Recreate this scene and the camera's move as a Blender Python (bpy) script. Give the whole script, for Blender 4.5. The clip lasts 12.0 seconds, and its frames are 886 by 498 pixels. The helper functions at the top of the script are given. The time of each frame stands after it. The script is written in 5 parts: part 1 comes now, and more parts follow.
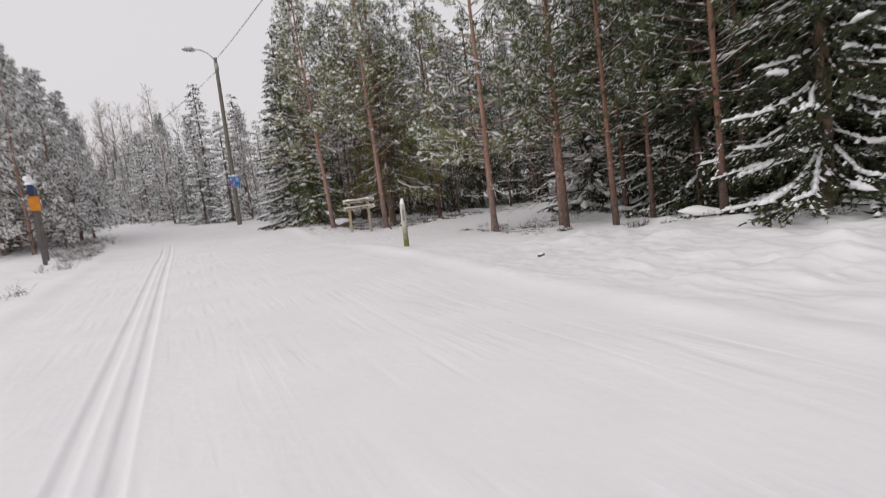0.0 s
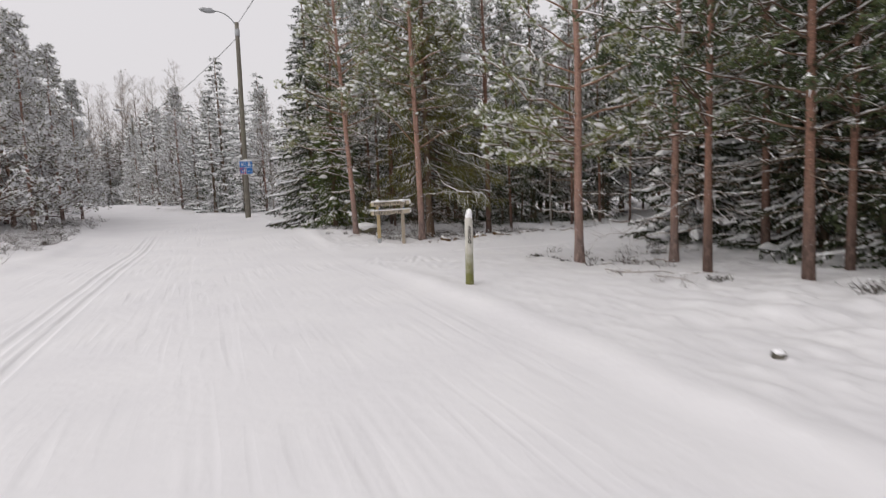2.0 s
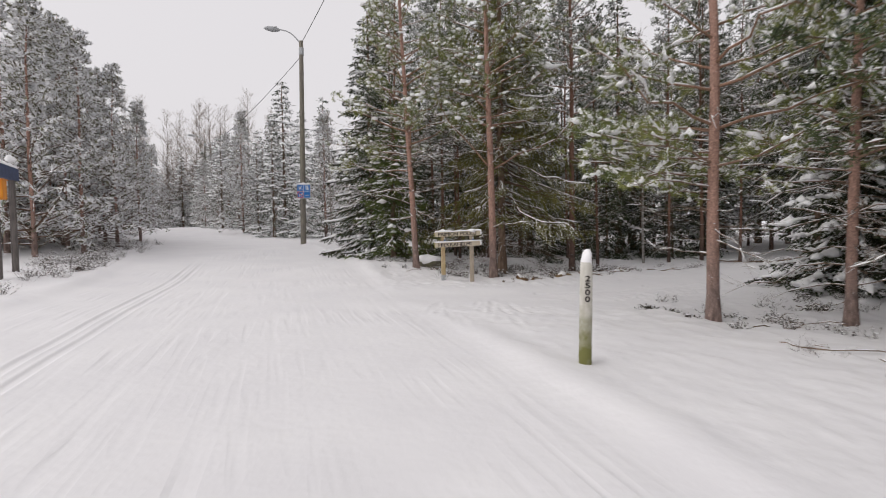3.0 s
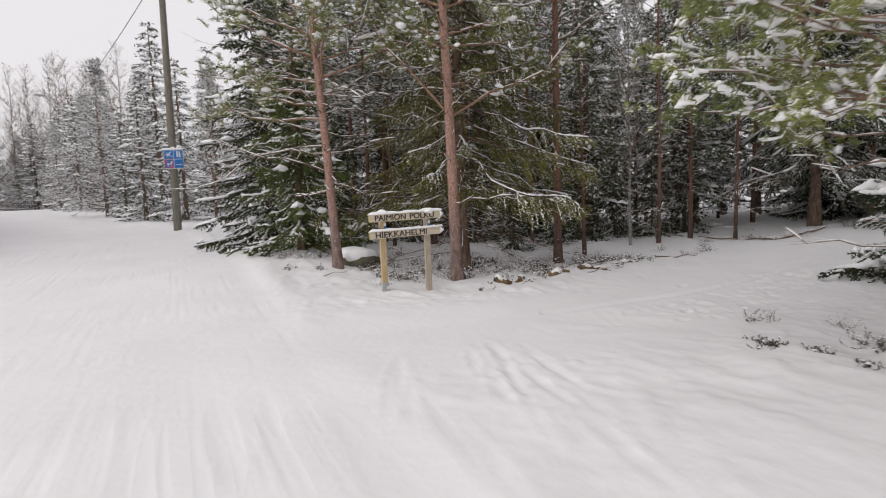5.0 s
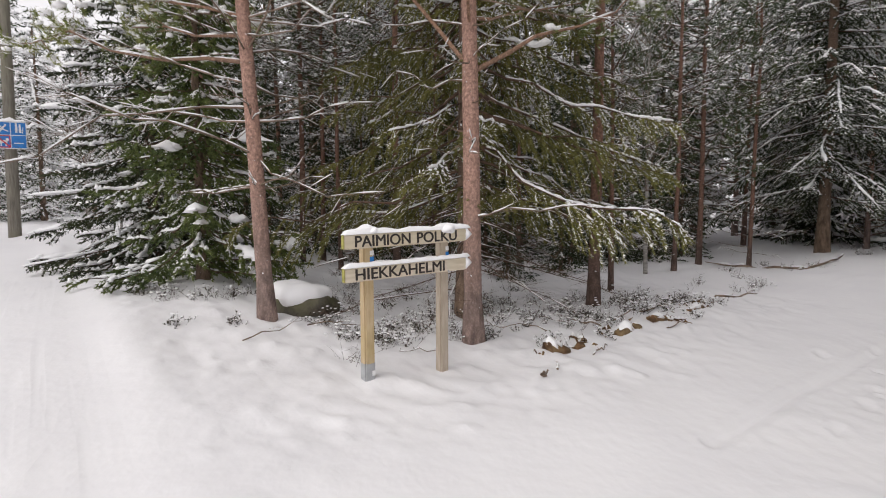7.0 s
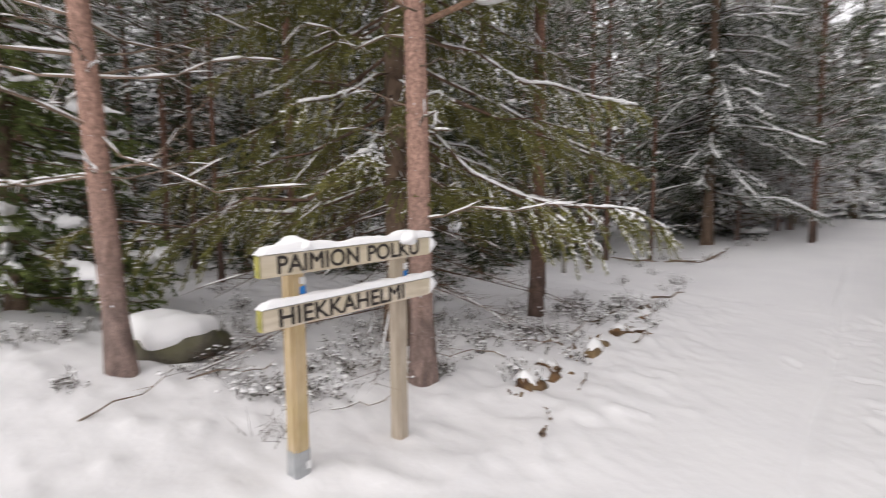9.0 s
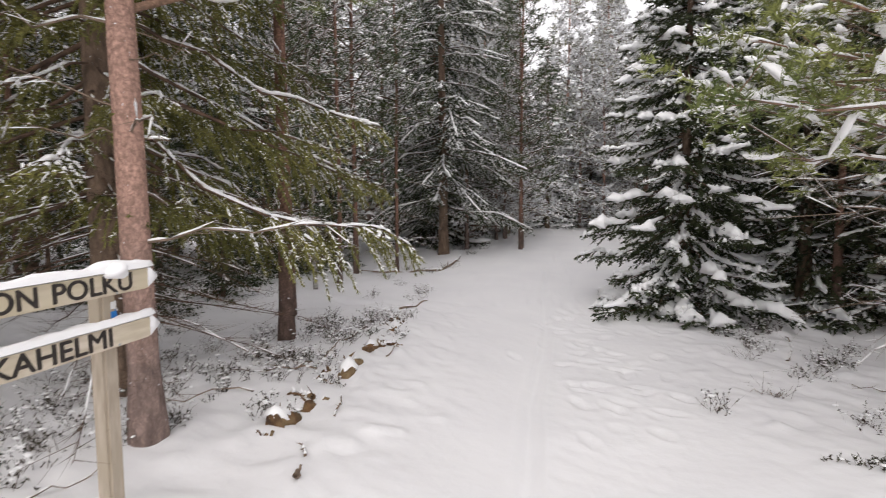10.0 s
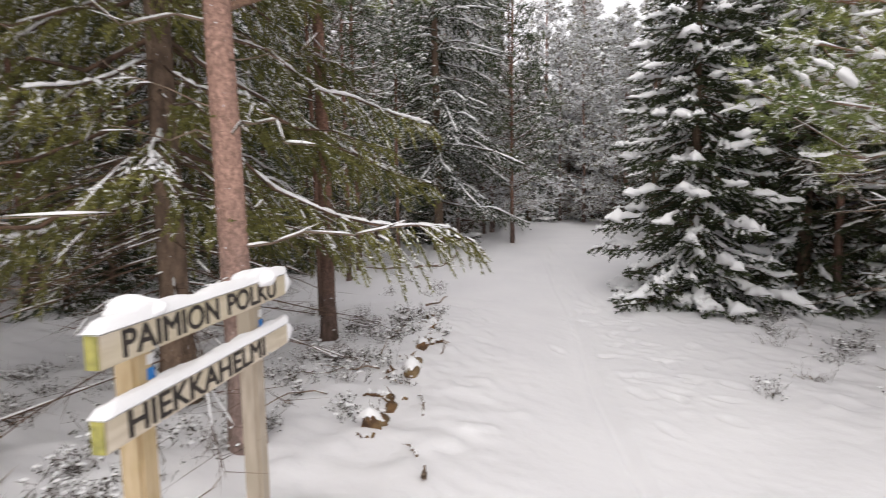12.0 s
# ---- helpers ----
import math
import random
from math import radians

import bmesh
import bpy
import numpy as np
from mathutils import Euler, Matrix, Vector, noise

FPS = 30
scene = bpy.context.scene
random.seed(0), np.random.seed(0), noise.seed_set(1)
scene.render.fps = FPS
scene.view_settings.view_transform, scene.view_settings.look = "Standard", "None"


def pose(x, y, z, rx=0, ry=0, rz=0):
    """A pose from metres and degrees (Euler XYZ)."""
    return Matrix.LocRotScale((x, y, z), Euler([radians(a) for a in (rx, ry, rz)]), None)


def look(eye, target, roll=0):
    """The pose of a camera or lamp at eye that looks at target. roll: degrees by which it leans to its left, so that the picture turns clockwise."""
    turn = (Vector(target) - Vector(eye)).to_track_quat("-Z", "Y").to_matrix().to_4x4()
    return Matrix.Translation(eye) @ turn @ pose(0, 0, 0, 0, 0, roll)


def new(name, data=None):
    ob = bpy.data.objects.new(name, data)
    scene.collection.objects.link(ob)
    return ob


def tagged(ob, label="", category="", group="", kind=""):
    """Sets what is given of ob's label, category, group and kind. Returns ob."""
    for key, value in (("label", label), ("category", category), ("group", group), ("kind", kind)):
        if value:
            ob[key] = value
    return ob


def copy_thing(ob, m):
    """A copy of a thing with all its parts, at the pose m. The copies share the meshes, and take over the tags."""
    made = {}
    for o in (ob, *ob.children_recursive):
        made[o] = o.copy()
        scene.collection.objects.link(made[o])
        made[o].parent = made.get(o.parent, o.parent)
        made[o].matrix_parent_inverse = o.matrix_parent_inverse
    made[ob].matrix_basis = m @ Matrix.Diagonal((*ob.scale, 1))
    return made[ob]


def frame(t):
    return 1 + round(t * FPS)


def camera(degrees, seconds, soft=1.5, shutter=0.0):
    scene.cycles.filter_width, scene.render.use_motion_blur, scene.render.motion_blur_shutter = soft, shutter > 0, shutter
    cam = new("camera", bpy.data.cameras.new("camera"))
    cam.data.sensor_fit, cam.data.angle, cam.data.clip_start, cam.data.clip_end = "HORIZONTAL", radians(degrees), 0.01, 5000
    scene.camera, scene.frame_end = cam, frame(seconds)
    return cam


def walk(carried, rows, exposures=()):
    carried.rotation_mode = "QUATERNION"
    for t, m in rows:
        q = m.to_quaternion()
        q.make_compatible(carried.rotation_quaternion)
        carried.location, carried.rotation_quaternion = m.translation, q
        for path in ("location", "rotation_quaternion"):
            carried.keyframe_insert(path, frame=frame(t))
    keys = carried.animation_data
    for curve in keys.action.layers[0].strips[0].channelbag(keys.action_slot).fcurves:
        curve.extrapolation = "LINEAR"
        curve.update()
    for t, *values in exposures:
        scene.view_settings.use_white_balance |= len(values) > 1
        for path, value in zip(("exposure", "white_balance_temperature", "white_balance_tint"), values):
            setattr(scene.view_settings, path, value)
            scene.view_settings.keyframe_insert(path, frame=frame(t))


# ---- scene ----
cam = camera(81.7, 12.0, soft=0.95, shutter=0.4)
PATH = [
    (0, (0.042, -0.018, 1.289), (0.037, 1.971, 1.079), -7.2),
    (0.5, (-0.199, 1.218, 1.287), (-0.182, 3.183, 0.918), -5.8),
    (1, (-0.391, 2.352, 1.313), (-0.356, 4.304, 0.877), -5.3),
    (1.5, (-0.703, 3.536, 1.384), (-0.769, 5.504, 1.032), -5.1),
    (2, (-1.013, 4.774, 1.463), (-1.085, 6.764, 1.276), -2.4),
    (2.5, (-1.263, 6.12, 1.509), (-1.458, 8.11, 1.443), -0.9),
    (3, (-1.568, 7.443, 1.54), (-1.866, 9.419, 1.469), -1.1),
    (3.2, (-1.663, 7.991, 1.531), (-1.953, 9.968, 1.444), -1.7),
    (4.8, (-2.687, 12.01, 1.601), (-2.674, 14.004, 1.442), -1.7),
    (5, (-2.764, 12.48, 1.66), (-2.73, 14.471, 1.479), -2.3),
    (5.5, (-3.048, 13.68, 1.706), (-2.927, 15.667, 1.515), -2.4),
    (6, (-3.312, 14.8, 1.772), (-3.098, 16.785, 1.651), -1.8),
    (6.5, (-3.582, 15.799, 1.743), (-3.279, 17.771, 1.611), -1.3),
    (6.7, (-3.682, 16.123, 1.716), (-3.346, 18.089, 1.568), -0.8),
    (8.3, (-3.968, 17.886, 1.736), (-3.475, 19.816, 1.559), -0.8),
    (8.5, (-4.0, 17.993, 1.746), (-3.461, 19.91, 1.559), -1.1),
    (9, (-4.019, 18.141, 1.763), (-3.199, 19.956, 1.58), -0.4),
    (9.5, (-3.927, 18.19, 1.777), (-2.588, 19.666, 1.612), 0.8),
    (10, (-3.88, 18.276, 1.819), (-2.316, 19.514, 1.677), -0.5),
    (10.5, (-3.829, 18.532, 1.825), (-2.147, 19.609, 1.717), -0.2),
    (11, (-3.837, 18.753, 1.827), (-2.083, 19.71, 1.738), -0.1),
    (11.5, (-4.18, 18.938, 1.838), (-2.433, 19.901, 1.692), -0.8),
    (12, (-4.492, 19.043, 1.885), (-2.853, 20.176, 1.716), -1.2),
]
walk(cam, [(t, look(eye, target, roll)) for t, eye, target, roll in PATH], [(0, 0.0), (3, 0.08), (5, 0.2), (6.5, 0.34), (8.5, 0.54), (10, 0.62), (12, 0.64)])

# ---- light ----
world = bpy.data.worlds.new("overcast_sky")
scene.world = world
world.use_nodes = True
wn, wl = world.node_tree.nodes, world.node_tree.links
sky = wn.new("ShaderNodeTexSky")
sky.sky_type, sky.sun_disc = "NISHITA", False
sky.sun_elevation, sky.sun_rotation = radians(48), radians(240)
sky.air_density, sky.dust_density, sky.ozone_density = 1.5, 6.0, 1.0
# thick cloud: most of the blue is gone, the cloud deck is evenly bright
dull = wn.new("ShaderNodeHueSaturation")
dull.inputs["Saturation"].default_value, dull.inputs["Value"].default_value = 0.25, 0.09
cloud = wn.new("ShaderNodeMix")
cloud.data_type = "RGBA"
cloud.inputs["Factor"].default_value = 0.8
cloud.inputs["B"].default_value = (0.905, 0.872, 0.90, 1)
wl.new(sky.outputs["Color"], dull.inputs["Color"])
wl.new(dull.outputs["Color"], cloud.inputs["A"])
wl.new(cloud.outputs["Result"], wn["Background"].inputs["Color"])
wn["Background"].inputs["Strength"].default_value = 0.93
sun = new("sun", bpy.data.lights.new("sun", "SUN"))
sun.data.energy, sun.data.angle, sun.data.color = 0.75, radians(60), (1.0, 0.97, 0.94)
sun.matrix_world = look((0, 0, 50), (39, 22, 0))


# ---- materials ----
def material(name, base, rough=0.8, dark=None, scale=8.0, detail=6.0, bump=0.3, bump_scale=40.0, distance=0.01, island=0.0, stretch=None, specular=0.3, second=None, frost=0.0):
    """Two noises mix the colours; a third gives relief. island: how far single pieces differ in brightness; frost: share of the pieces that are white with rime."""
    m = bpy.data.materials.new(name)
    m.use_nodes = True
    n, l = m.node_tree.nodes, m.node_tree.links
    b = n["Principled BSDF"]
    b.inputs["Roughness"].default_value = rough
    b.inputs["Specular IOR Level"].default_value = specular
    coord = n.new("ShaderNodeTexCoord")
    out = coord.outputs["Object"]
    if stretch:
        mp = n.new("ShaderNodeMapping")
        mp.inputs["Scale"].default_value = stretch
        l.new(out, mp.inputs["Vector"])
        out = mp.outputs["Vector"]
    tex = n.new("ShaderNodeTexNoise")
    tex.inputs["Scale"].default_value, tex.inputs["Detail"].default_value = scale, detail
    l.new(out, tex.inputs["Vector"])
    ramp = n.new("ShaderNodeValToRGB")
    ramp.color_ramp.elements[0].position, ramp.color_ramp.elements[1].position = 0.35, 0.65
    ramp.color_ramp.elements[0].color = (*(dark or [c * 0.8 for c in base]), 1)
    ramp.color_ramp.elements[1].color = (*base, 1)
    l.new(tex.outputs["Fac"], ramp.inputs["Fac"])
    colour = ramp.outputs["Color"]
    if second:
        # a slower, larger patchwork towards a second colour
        slow = n.new("ShaderNodeTexNoise")
        slow.inputs["Scale"].default_value, slow.inputs["Detail"].default_value = second[1], 3.0
        l.new(coord.outputs["Object"], slow.inputs["Vector"])
        rr = n.new("ShaderNodeValToRGB")
        rr.color_ramp.elements[0].position, rr.color_ramp.elements[1].position = 0.45, 0.7
        l.new(slow.outputs["Fac"], rr.inputs["Fac"])
        mx = n.new("ShaderNodeMix")
        mx.data_type = "RGBA"
        mx.inputs["B"].default_value = (*second[0], 1)
        l.new(rr.outputs["Color"], mx.inputs["Factor"])
        l.new(colour, mx.inputs["A"])
        colour = mx.outputs["Result"]
    if island:
        geo = n.new("ShaderNodeNewGeometry")
        hsv = n.new("ShaderNodeHueSaturation")
        rng = n.new("ShaderNodeMapRange")
        rng.inputs["To Min"].default_value, rng.inputs["To Max"].default_value = 1 - island, 1 + island
        l.new(geo.outputs["Random Per Island"], rng.inputs["Value"])
        l.new(rng.outputs["Result"], hsv.inputs["Value"])
        l.new(colour, hsv.inputs["Color"])
        colour = hsv.outputs["Color"]
    if frost:
        geo2, mult, part_of, over, rime = (n.new("ShaderNode" + k) for k in ("NewGeometry", "Math", "Math", "Math", "Mix"))
        mult.operation, part_of.operation, over.operation, rime.data_type = "MULTIPLY", "FRACT", "LESS_THAN", "RGBA"
        mult.inputs[1].default_value, over.inputs[1].default_value = 37.3, frost
        rime.inputs["B"].default_value = (0.8, 0.8, 0.82, 1)
        l.new(geo2.outputs["Random Per Island"], mult.inputs[0])
        l.new(mult.outputs["Value"], part_of.inputs[0])
        l.new(part_of.outputs["Value"], over.inputs[0])
        l.new(over.outputs["Value"], rime.inputs["Factor"])
        l.new(colour, rime.inputs["A"])
        colour = rime.outputs["Result"]
    l.new(colour, b.inputs["Base Color"])
    if bump:
        fine = n.new("ShaderNodeTexNoise")
        fine.inputs["Scale"].default_value, fine.inputs["Detail"].default_value = bump_scale, 5.0
        l.new(out, fine.inputs["Vector"])
        bm = n.new("ShaderNodeBump")
        bm.inputs["Strength"].default_value, bm.inputs["Distance"].default_value = bump, distance
        l.new(fine.outputs["Fac"], bm.inputs["Height"])
        l.new(bm.outputs["Normal"], b.inputs["Normal"])
    return m


def bark_material(name, low, high, change, flake):
    """Bark in plates: rough grey-brown below, thin and orange above the height of change."""
    m = material(name, low, 0.9, [c * 0.45 for c in low], 14.0, 8.0, 0.0, stretch=(1, 1, 0.35))
    n, l = m.node_tree.nodes, m.node_tree.links
    b = n["Principled BSDF"]
    coord = n.new("ShaderNodeTexCoord")
    sep = n.new("ShaderNodeSeparateXYZ")
    l.new(coord.outputs["Object"], sep.inputs["Vector"])
    wob = n.new("ShaderNodeTexNoise")
    wob.inputs["Scale"].default_value = 3.0
    l.new(coord.outputs["Object"], wob.inputs["Vector"])
    add = n.new("ShaderNodeMath")
    add.operation = "ADD"
    l.new(sep.outputs["Z"], add.inputs[0])
    l.new(wob.outputs["Fac"], add.inputs[1])
    fade = n.new("ShaderNodeMapRange")
    fade.inputs["From Min"].default_value, fade.inputs["From Max"].default_value = change + 0.1, change + 1.6
    l.new(add.outputs["Value"], fade.inputs["Value"])
    mp = n.new("ShaderNodeMapping")
    mp.inputs["Scale"].default_value = (30, 30, 11)
    bend, shift = n.new("ShaderNodeTexNoise"), n.new("ShaderNodeVectorMath")
    bend.inputs["Scale"].default_value, bend.inputs["Detail"].default_value = 9.0, 5.0
    shift.operation = "MULTIPLY_ADD"
    shift.inputs[1].default_value = (0.16, 0.16, 0.3)
    l.new(coord.outputs["Object"], bend.inputs["Vector"])
    l.new(bend.outputs["Color"], shift.inputs[0])
    l.new(coord.outputs["Object"], shift.inputs[2])
    l.new(shift.outputs["Vector"], mp.inputs["Vector"])
    vor = n.new("ShaderNodeTexVoronoi")
    vor.feature = "DISTANCE_TO_EDGE"
    vor.inputs["Scale"].default_value = 1.0
    l.new(mp.outputs["Vector"], vor.inputs["Vector"])
    crack = n.new("ShaderNodeMapRange")
    crack.inputs["From Max"].default_value = 0.3
    crack.inputs["To Min"].default_value = 0.45
    l.new(vor.outputs["Distance"], crack.inputs["Value"])
    fl = n.new("ShaderNodeTexNoise")
    fl.inputs["Scale"].default_value, fl.inputs["Detail"].default_value = 30.0, 6.0
    l.new(coord.outputs["Object"], fl.inputs["Vector"])
    ramp = n.new("ShaderNodeValToRGB")
    ramp.color_ramp.elements[0].position, ramp.color_ramp.elements[1].position = 0.38, 0.62
    ramp.color_ramp.elements[0].color, ramp.color_ramp.elements[1].color = (*[c * 0.6 for c in high], 1), (*high, 1)
    l.new(fl.outputs["Fac"], ramp.inputs["Fac"])
    mx = n.new("ShaderNodeMix")
    mx.data_type = "RGBA"
    old = b.inputs["Base Color"].links[0].from_socket
    l.new(fade.outputs["Result"], mx.inputs["Factor"])
    l.new(old, mx.inputs["A"])
    l.new(ramp.outputs["Color"], mx.inputs["B"])
    mul = n.new("ShaderNodeMix")
    mul.data_type, mul.blend_type = "RGBA", "MULTIPLY"
    mul.inputs["Factor"].default_value = flake
    l.new(mx.outputs["Result"], mul.inputs["A"])
    l.new(crack.outputs["Result"], mul.inputs["B"])
    # flecks of blown snow caught in the cracks
    fk = n.new("ShaderNodeTexNoise")
    fk.inputs["Scale"].default_value, fk.inputs["Detail"].default_value = 26.0, 2.0
    l.new(coord.outputs["Object"], fk.inputs["Vector"])
    fr = n.new("ShaderNodeMapRange")
    fr.inputs["From Min"].default_value, fr.inputs["From Max"].default_value = 0.72, 0.76
    l.new(fk.outputs["Fac"], fr.inputs["Value"])
    sn = n.new("ShaderNodeMix")
    sn.data_type = "RGBA"
    sn.inputs["B"].default_value = (0.8, 0.8, 0.82, 1)
    l.new(fr.outputs["Result"], sn.inputs["Factor"])
    l.new(mul.outputs["Result"], sn.inputs["A"])
    l.new(sn.outputs["Result"], b.inputs["Base Color"])
    bm = n.new("ShaderNodeBump")
    bm.inputs["Strength"].default_value, bm.inputs["Distance"].default_value = 0.8, 0.012
    l.new(crack.outputs["Result"], bm.inputs["Height"])
    l.new(bm.outputs["Normal"], b.inputs["Normal"])
    return m


SNOW = material("snow", (0.92, 0.915, 0.92), 0.75, (0.89, 0.885, 0.895), 1.5, 5.0, 0.5, 55.0, 0.006, specular=0.2)
SNOW_GROUND = material("snow_ground", (0.785, 0.775, 0.782), 0.8, (0.75, 0.74, 0.752), 0.8, 8.0, 0.3, 9.0, 0.02, specular=0.2)
PINE_BARK = bark_material("pine_bark", (0.38, 0.275, 0.24), (0.57, 0.35, 0.275), 0.9, 0.55)
PINE_BARK_HIGH = bark_material("pine_bark_high", (0.32, 0.23, 0.18), (0.46, 0.28, 0.19), 2.5, 0.6)
PINE_BARK_RED = bark_material("pine_bark_red", (0.21, 0.14, 0.115), (0.36, 0.2, 0.145), 0.9, 0.65)
SPRUCE_BARK = bark_material("spruce_bark", (0.28, 0.195, 0.14), (0.3, 0.2, 0.145), 4.0, 0.4)
BIRCH_BARK = material("birch_bark", (0.42, 0.40, 0.37), 0.8, (0.16, 0.14, 0.13), 6.0, 8.0, 0.3, 30.0, 0.004, stretch=(1, 1, 4))
TWIG = material("twig", (0.16, 0.1, 0.068), 0.9, (0.07, 0.046, 0.034), 9.0, bump=0)
DEAD_TWIG = material("dead_twig", (0.3, 0.225, 0.17), 0.9, (0.13, 0.095, 0.07), 9.0, bump=0)
SPRUCE_NEEDLE = material("spruce_needle", (0.066, 0.08, 0.034), 0.65, (0.028, 0.038, 0.018), 1.2, bump=0, island=0.45)
SPRUCE_NEEDLE_FRESH = material("spruce_needle_fresh", (0.25, 0.238, 0.07), 0.6, (0.115, 0.115, 0.035), 1.4, bump=0, island=0.45)
PINE_NEEDLE_FRESH = material("pine_needle_fresh", (0.27, 0.285, 0.09), 0.6, (0.13, 0.165, 0.055), 1.2, bump=0, island=0.4)
SPRUCE_NEEDLE_MID = material("spruce_needle_mid", (0.17, 0.205, 0.06), 0.6, (0.07, 0.1, 0.034), 1.4, bump=0, island=0.45)
PINE_NEEDLE = material("pine_needle", (0.1, 0.122, 0.048), 0.6, (0.042, 0.062, 0.028), 1.2, bump=0, island=0.4, frost=0.05)
# needles of distant trees: rime, with the white also standing in for haze
PINE_NEEDLE_RIMED = material("pine_needle_rimed", (0.22, 0.215, 0.14), 0.6, (0.13, 0.13, 0.085), 1.2, bump=0, island=0.35, frost=0.62)
SPRUCE_NEEDLE_RIMED = material("spruce_needle_rimed", (0.08, 0.1, 0.055), 0.65, (0.04, 0.055, 0.032), 1.2, bump=0, island=0.4, frost=0.33)


# skate and ski strokes along the road, as fine relief in the snow
_n, _l = SNOW_GROUND.node_tree.nodes, SNOW_GROUND.node_tree.links
_b = _n["Principled BSDF"]
_first = _b.inputs["Normal"].links[0].from_node
_c, _m, _sp, _k1, _k2, _mu, _mu2, _bm = (_n.new("ShaderNode" + k) for k in ("TexCoord", "Mapping", "SeparateXYZ", "MapRange", "MapRange", "Math", "Math", "Bump"))
_m.inputs["Rotation"].default_value = (0, 0, -radians(26.5))
_l.new(_c.outputs["Object"], _m.inputs["Vector"])
_l.new(_m.outputs["Vector"], _sp.inputs["Vector"])
_sets = []
for _turn, _wide in ((11, (4.2, 0.7, 1)), (-7, (6.0, 0.4, 1))):
    _m2, _t, _k3 = _n.new("ShaderNodeMapping"), _n.new("ShaderNodeTexNoise"), _n.new("ShaderNodeMapRange")
    _m2.inputs["Scale"].default_value = _wide
    _m2.inputs["Rotation"].default_value = (0, 0, radians(_turn))
    _l.new(_m.outputs["Vector"], _m2.inputs["Vector"])
    _t.inputs["Scale"].default_value, _t.inputs["Detail"].default_value = 1.0, 1.2
    _l.new(_m2.outputs["Vector"], _t.inputs["Vector"])
    _k3.inputs["From Min"].default_value, _k3.inputs["From Max"].default_value = 0.52, 0.74
    _k3.inputs["To Min"].default_value, _k3.inputs["To Max"].default_value = 0.5, 0.0
    _l.new(_t.outputs["Fac"], _k3.inputs["Value"])
    _sets.append(_k3)
_sum = _n.new("ShaderNodeMath")
_l.new(_sets[0].outputs["Result"], _sum.inputs[0])
_l.new(_sets[1].outputs["Result"], _sum.inputs[1])
for _k, _a, _e in ((_k1, -2.6, -2.1), (_k2, 4.3, 3.8)):
    _k.inputs["From Min"].default_value, _k.inputs["From Max"].default_value = _a, _e
    _l.new(_sp.outputs["X"], _k.inputs["Value"])
_mu.operation = _mu2.operation = "MULTIPLY"
_l.new(_k1.outputs["Result"], _mu.inputs[0])
_l.new(_k2.outputs["Result"], _mu.inputs[1])
_l.new(_mu.outputs["Value"], _mu2.inputs[0])
# the strokes come and go in patches
_pt, _pr, _pm = _n.new("ShaderNodeTexNoise"), _n.new("ShaderNodeMapRange"), _n.new("ShaderNodeMath")
_pt.inputs["Scale"].default_value, _pt.inputs["Detail"].default_value = 0.55, 2.0
_l.new(_m.outputs["Vector"], _pt.inputs["Vector"])
_pr.inputs["From Min"].default_value, _pr.inputs["From Max"].default_value = 0.42, 0.62
_pr.inputs["To Min"].default_value = 0.1
_l.new(_pt.outputs["Fac"], _pr.inputs["Value"])
_pm.operation = "MULTIPLY"
_l.new(_sum.outputs["Value"], _pm.inputs[0])
_l.new(_pr.outputs["Result"], _pm.inputs[1])
_l.new(_pm.outputs["Value"], _mu2.inputs[1])
_bm.inputs["Strength"].default_value, _bm.inputs["Distance"].default_value = 0.8, 0.024
_l.new(_mu2.outputs["Value"], _bm.inputs["Height"])
_l.new(_first.outputs["Normal"], _bm.inputs["Normal"])
_l.new(_bm.outputs["Normal"], _b.inputs["Normal"])


# ---- shapes ----
class Shape:
    """Gathers corners and triangles, and becomes one mesh."""

    def __init__(self):
        self.v, self.f, self.n = [], [], 0

    def add(self, v, f):
        v, f = np.asarray(v, float).reshape(-1, 3), np.asarray(f, int).reshape(-1, 3)
        self.v.append(v)
        self.f.append(f + self.n)
        self.n += len(v)
        return self

    def mesh(self, name, mat, smooth=True):
        v = np.concatenate(self.v) if self.v else np.zeros((0, 3))
        f = np.concatenate(self.f) if self.f else np.zeros((0, 3), int)
        me = bpy.data.meshes.new(name)
        me.vertices.add(len(v))
        me.vertices.foreach_set("co", v.ravel())
        me.loops.add(len(f) * 3)
        me.loops.foreach_set("vertex_index", f.ravel())
        me.polygons.add(len(f))
        me.polygons.foreach_set("loop_start", np.arange(len(f)) * 3)
        me.polygons.foreach_set("use_smooth", np.full(len(f), smooth))
        me.update()
        me.validate()
        me.materials.append(mat)
        return me


def piece(name, shape, mat, parent=None, label="", smooth=True):
    """One mesh object out of a Shape, under a thing or a part."""
    ob = new(name, shape.mesh(name, mat, smooth))
    ob.parent = parent
    return tagged(ob, label)


def part(name, bm, mat, parent=None, label="", smooth=False):
    """One mesh object out of a bmesh, under a thing or a part."""
    me = bpy.data.meshes.new(name)
    for fc in bm.faces:
        fc.smooth = smooth
    bm.to_mesh(me)
    bm.free()
    me.materials.append(mat)
    ob = new(name, me)
    ob.parent = parent
    return tagged(ob, label)


def unit(v):
    return v / np.maximum(np.linalg.norm(v, axis=-1, keepdims=True), 1e-9)


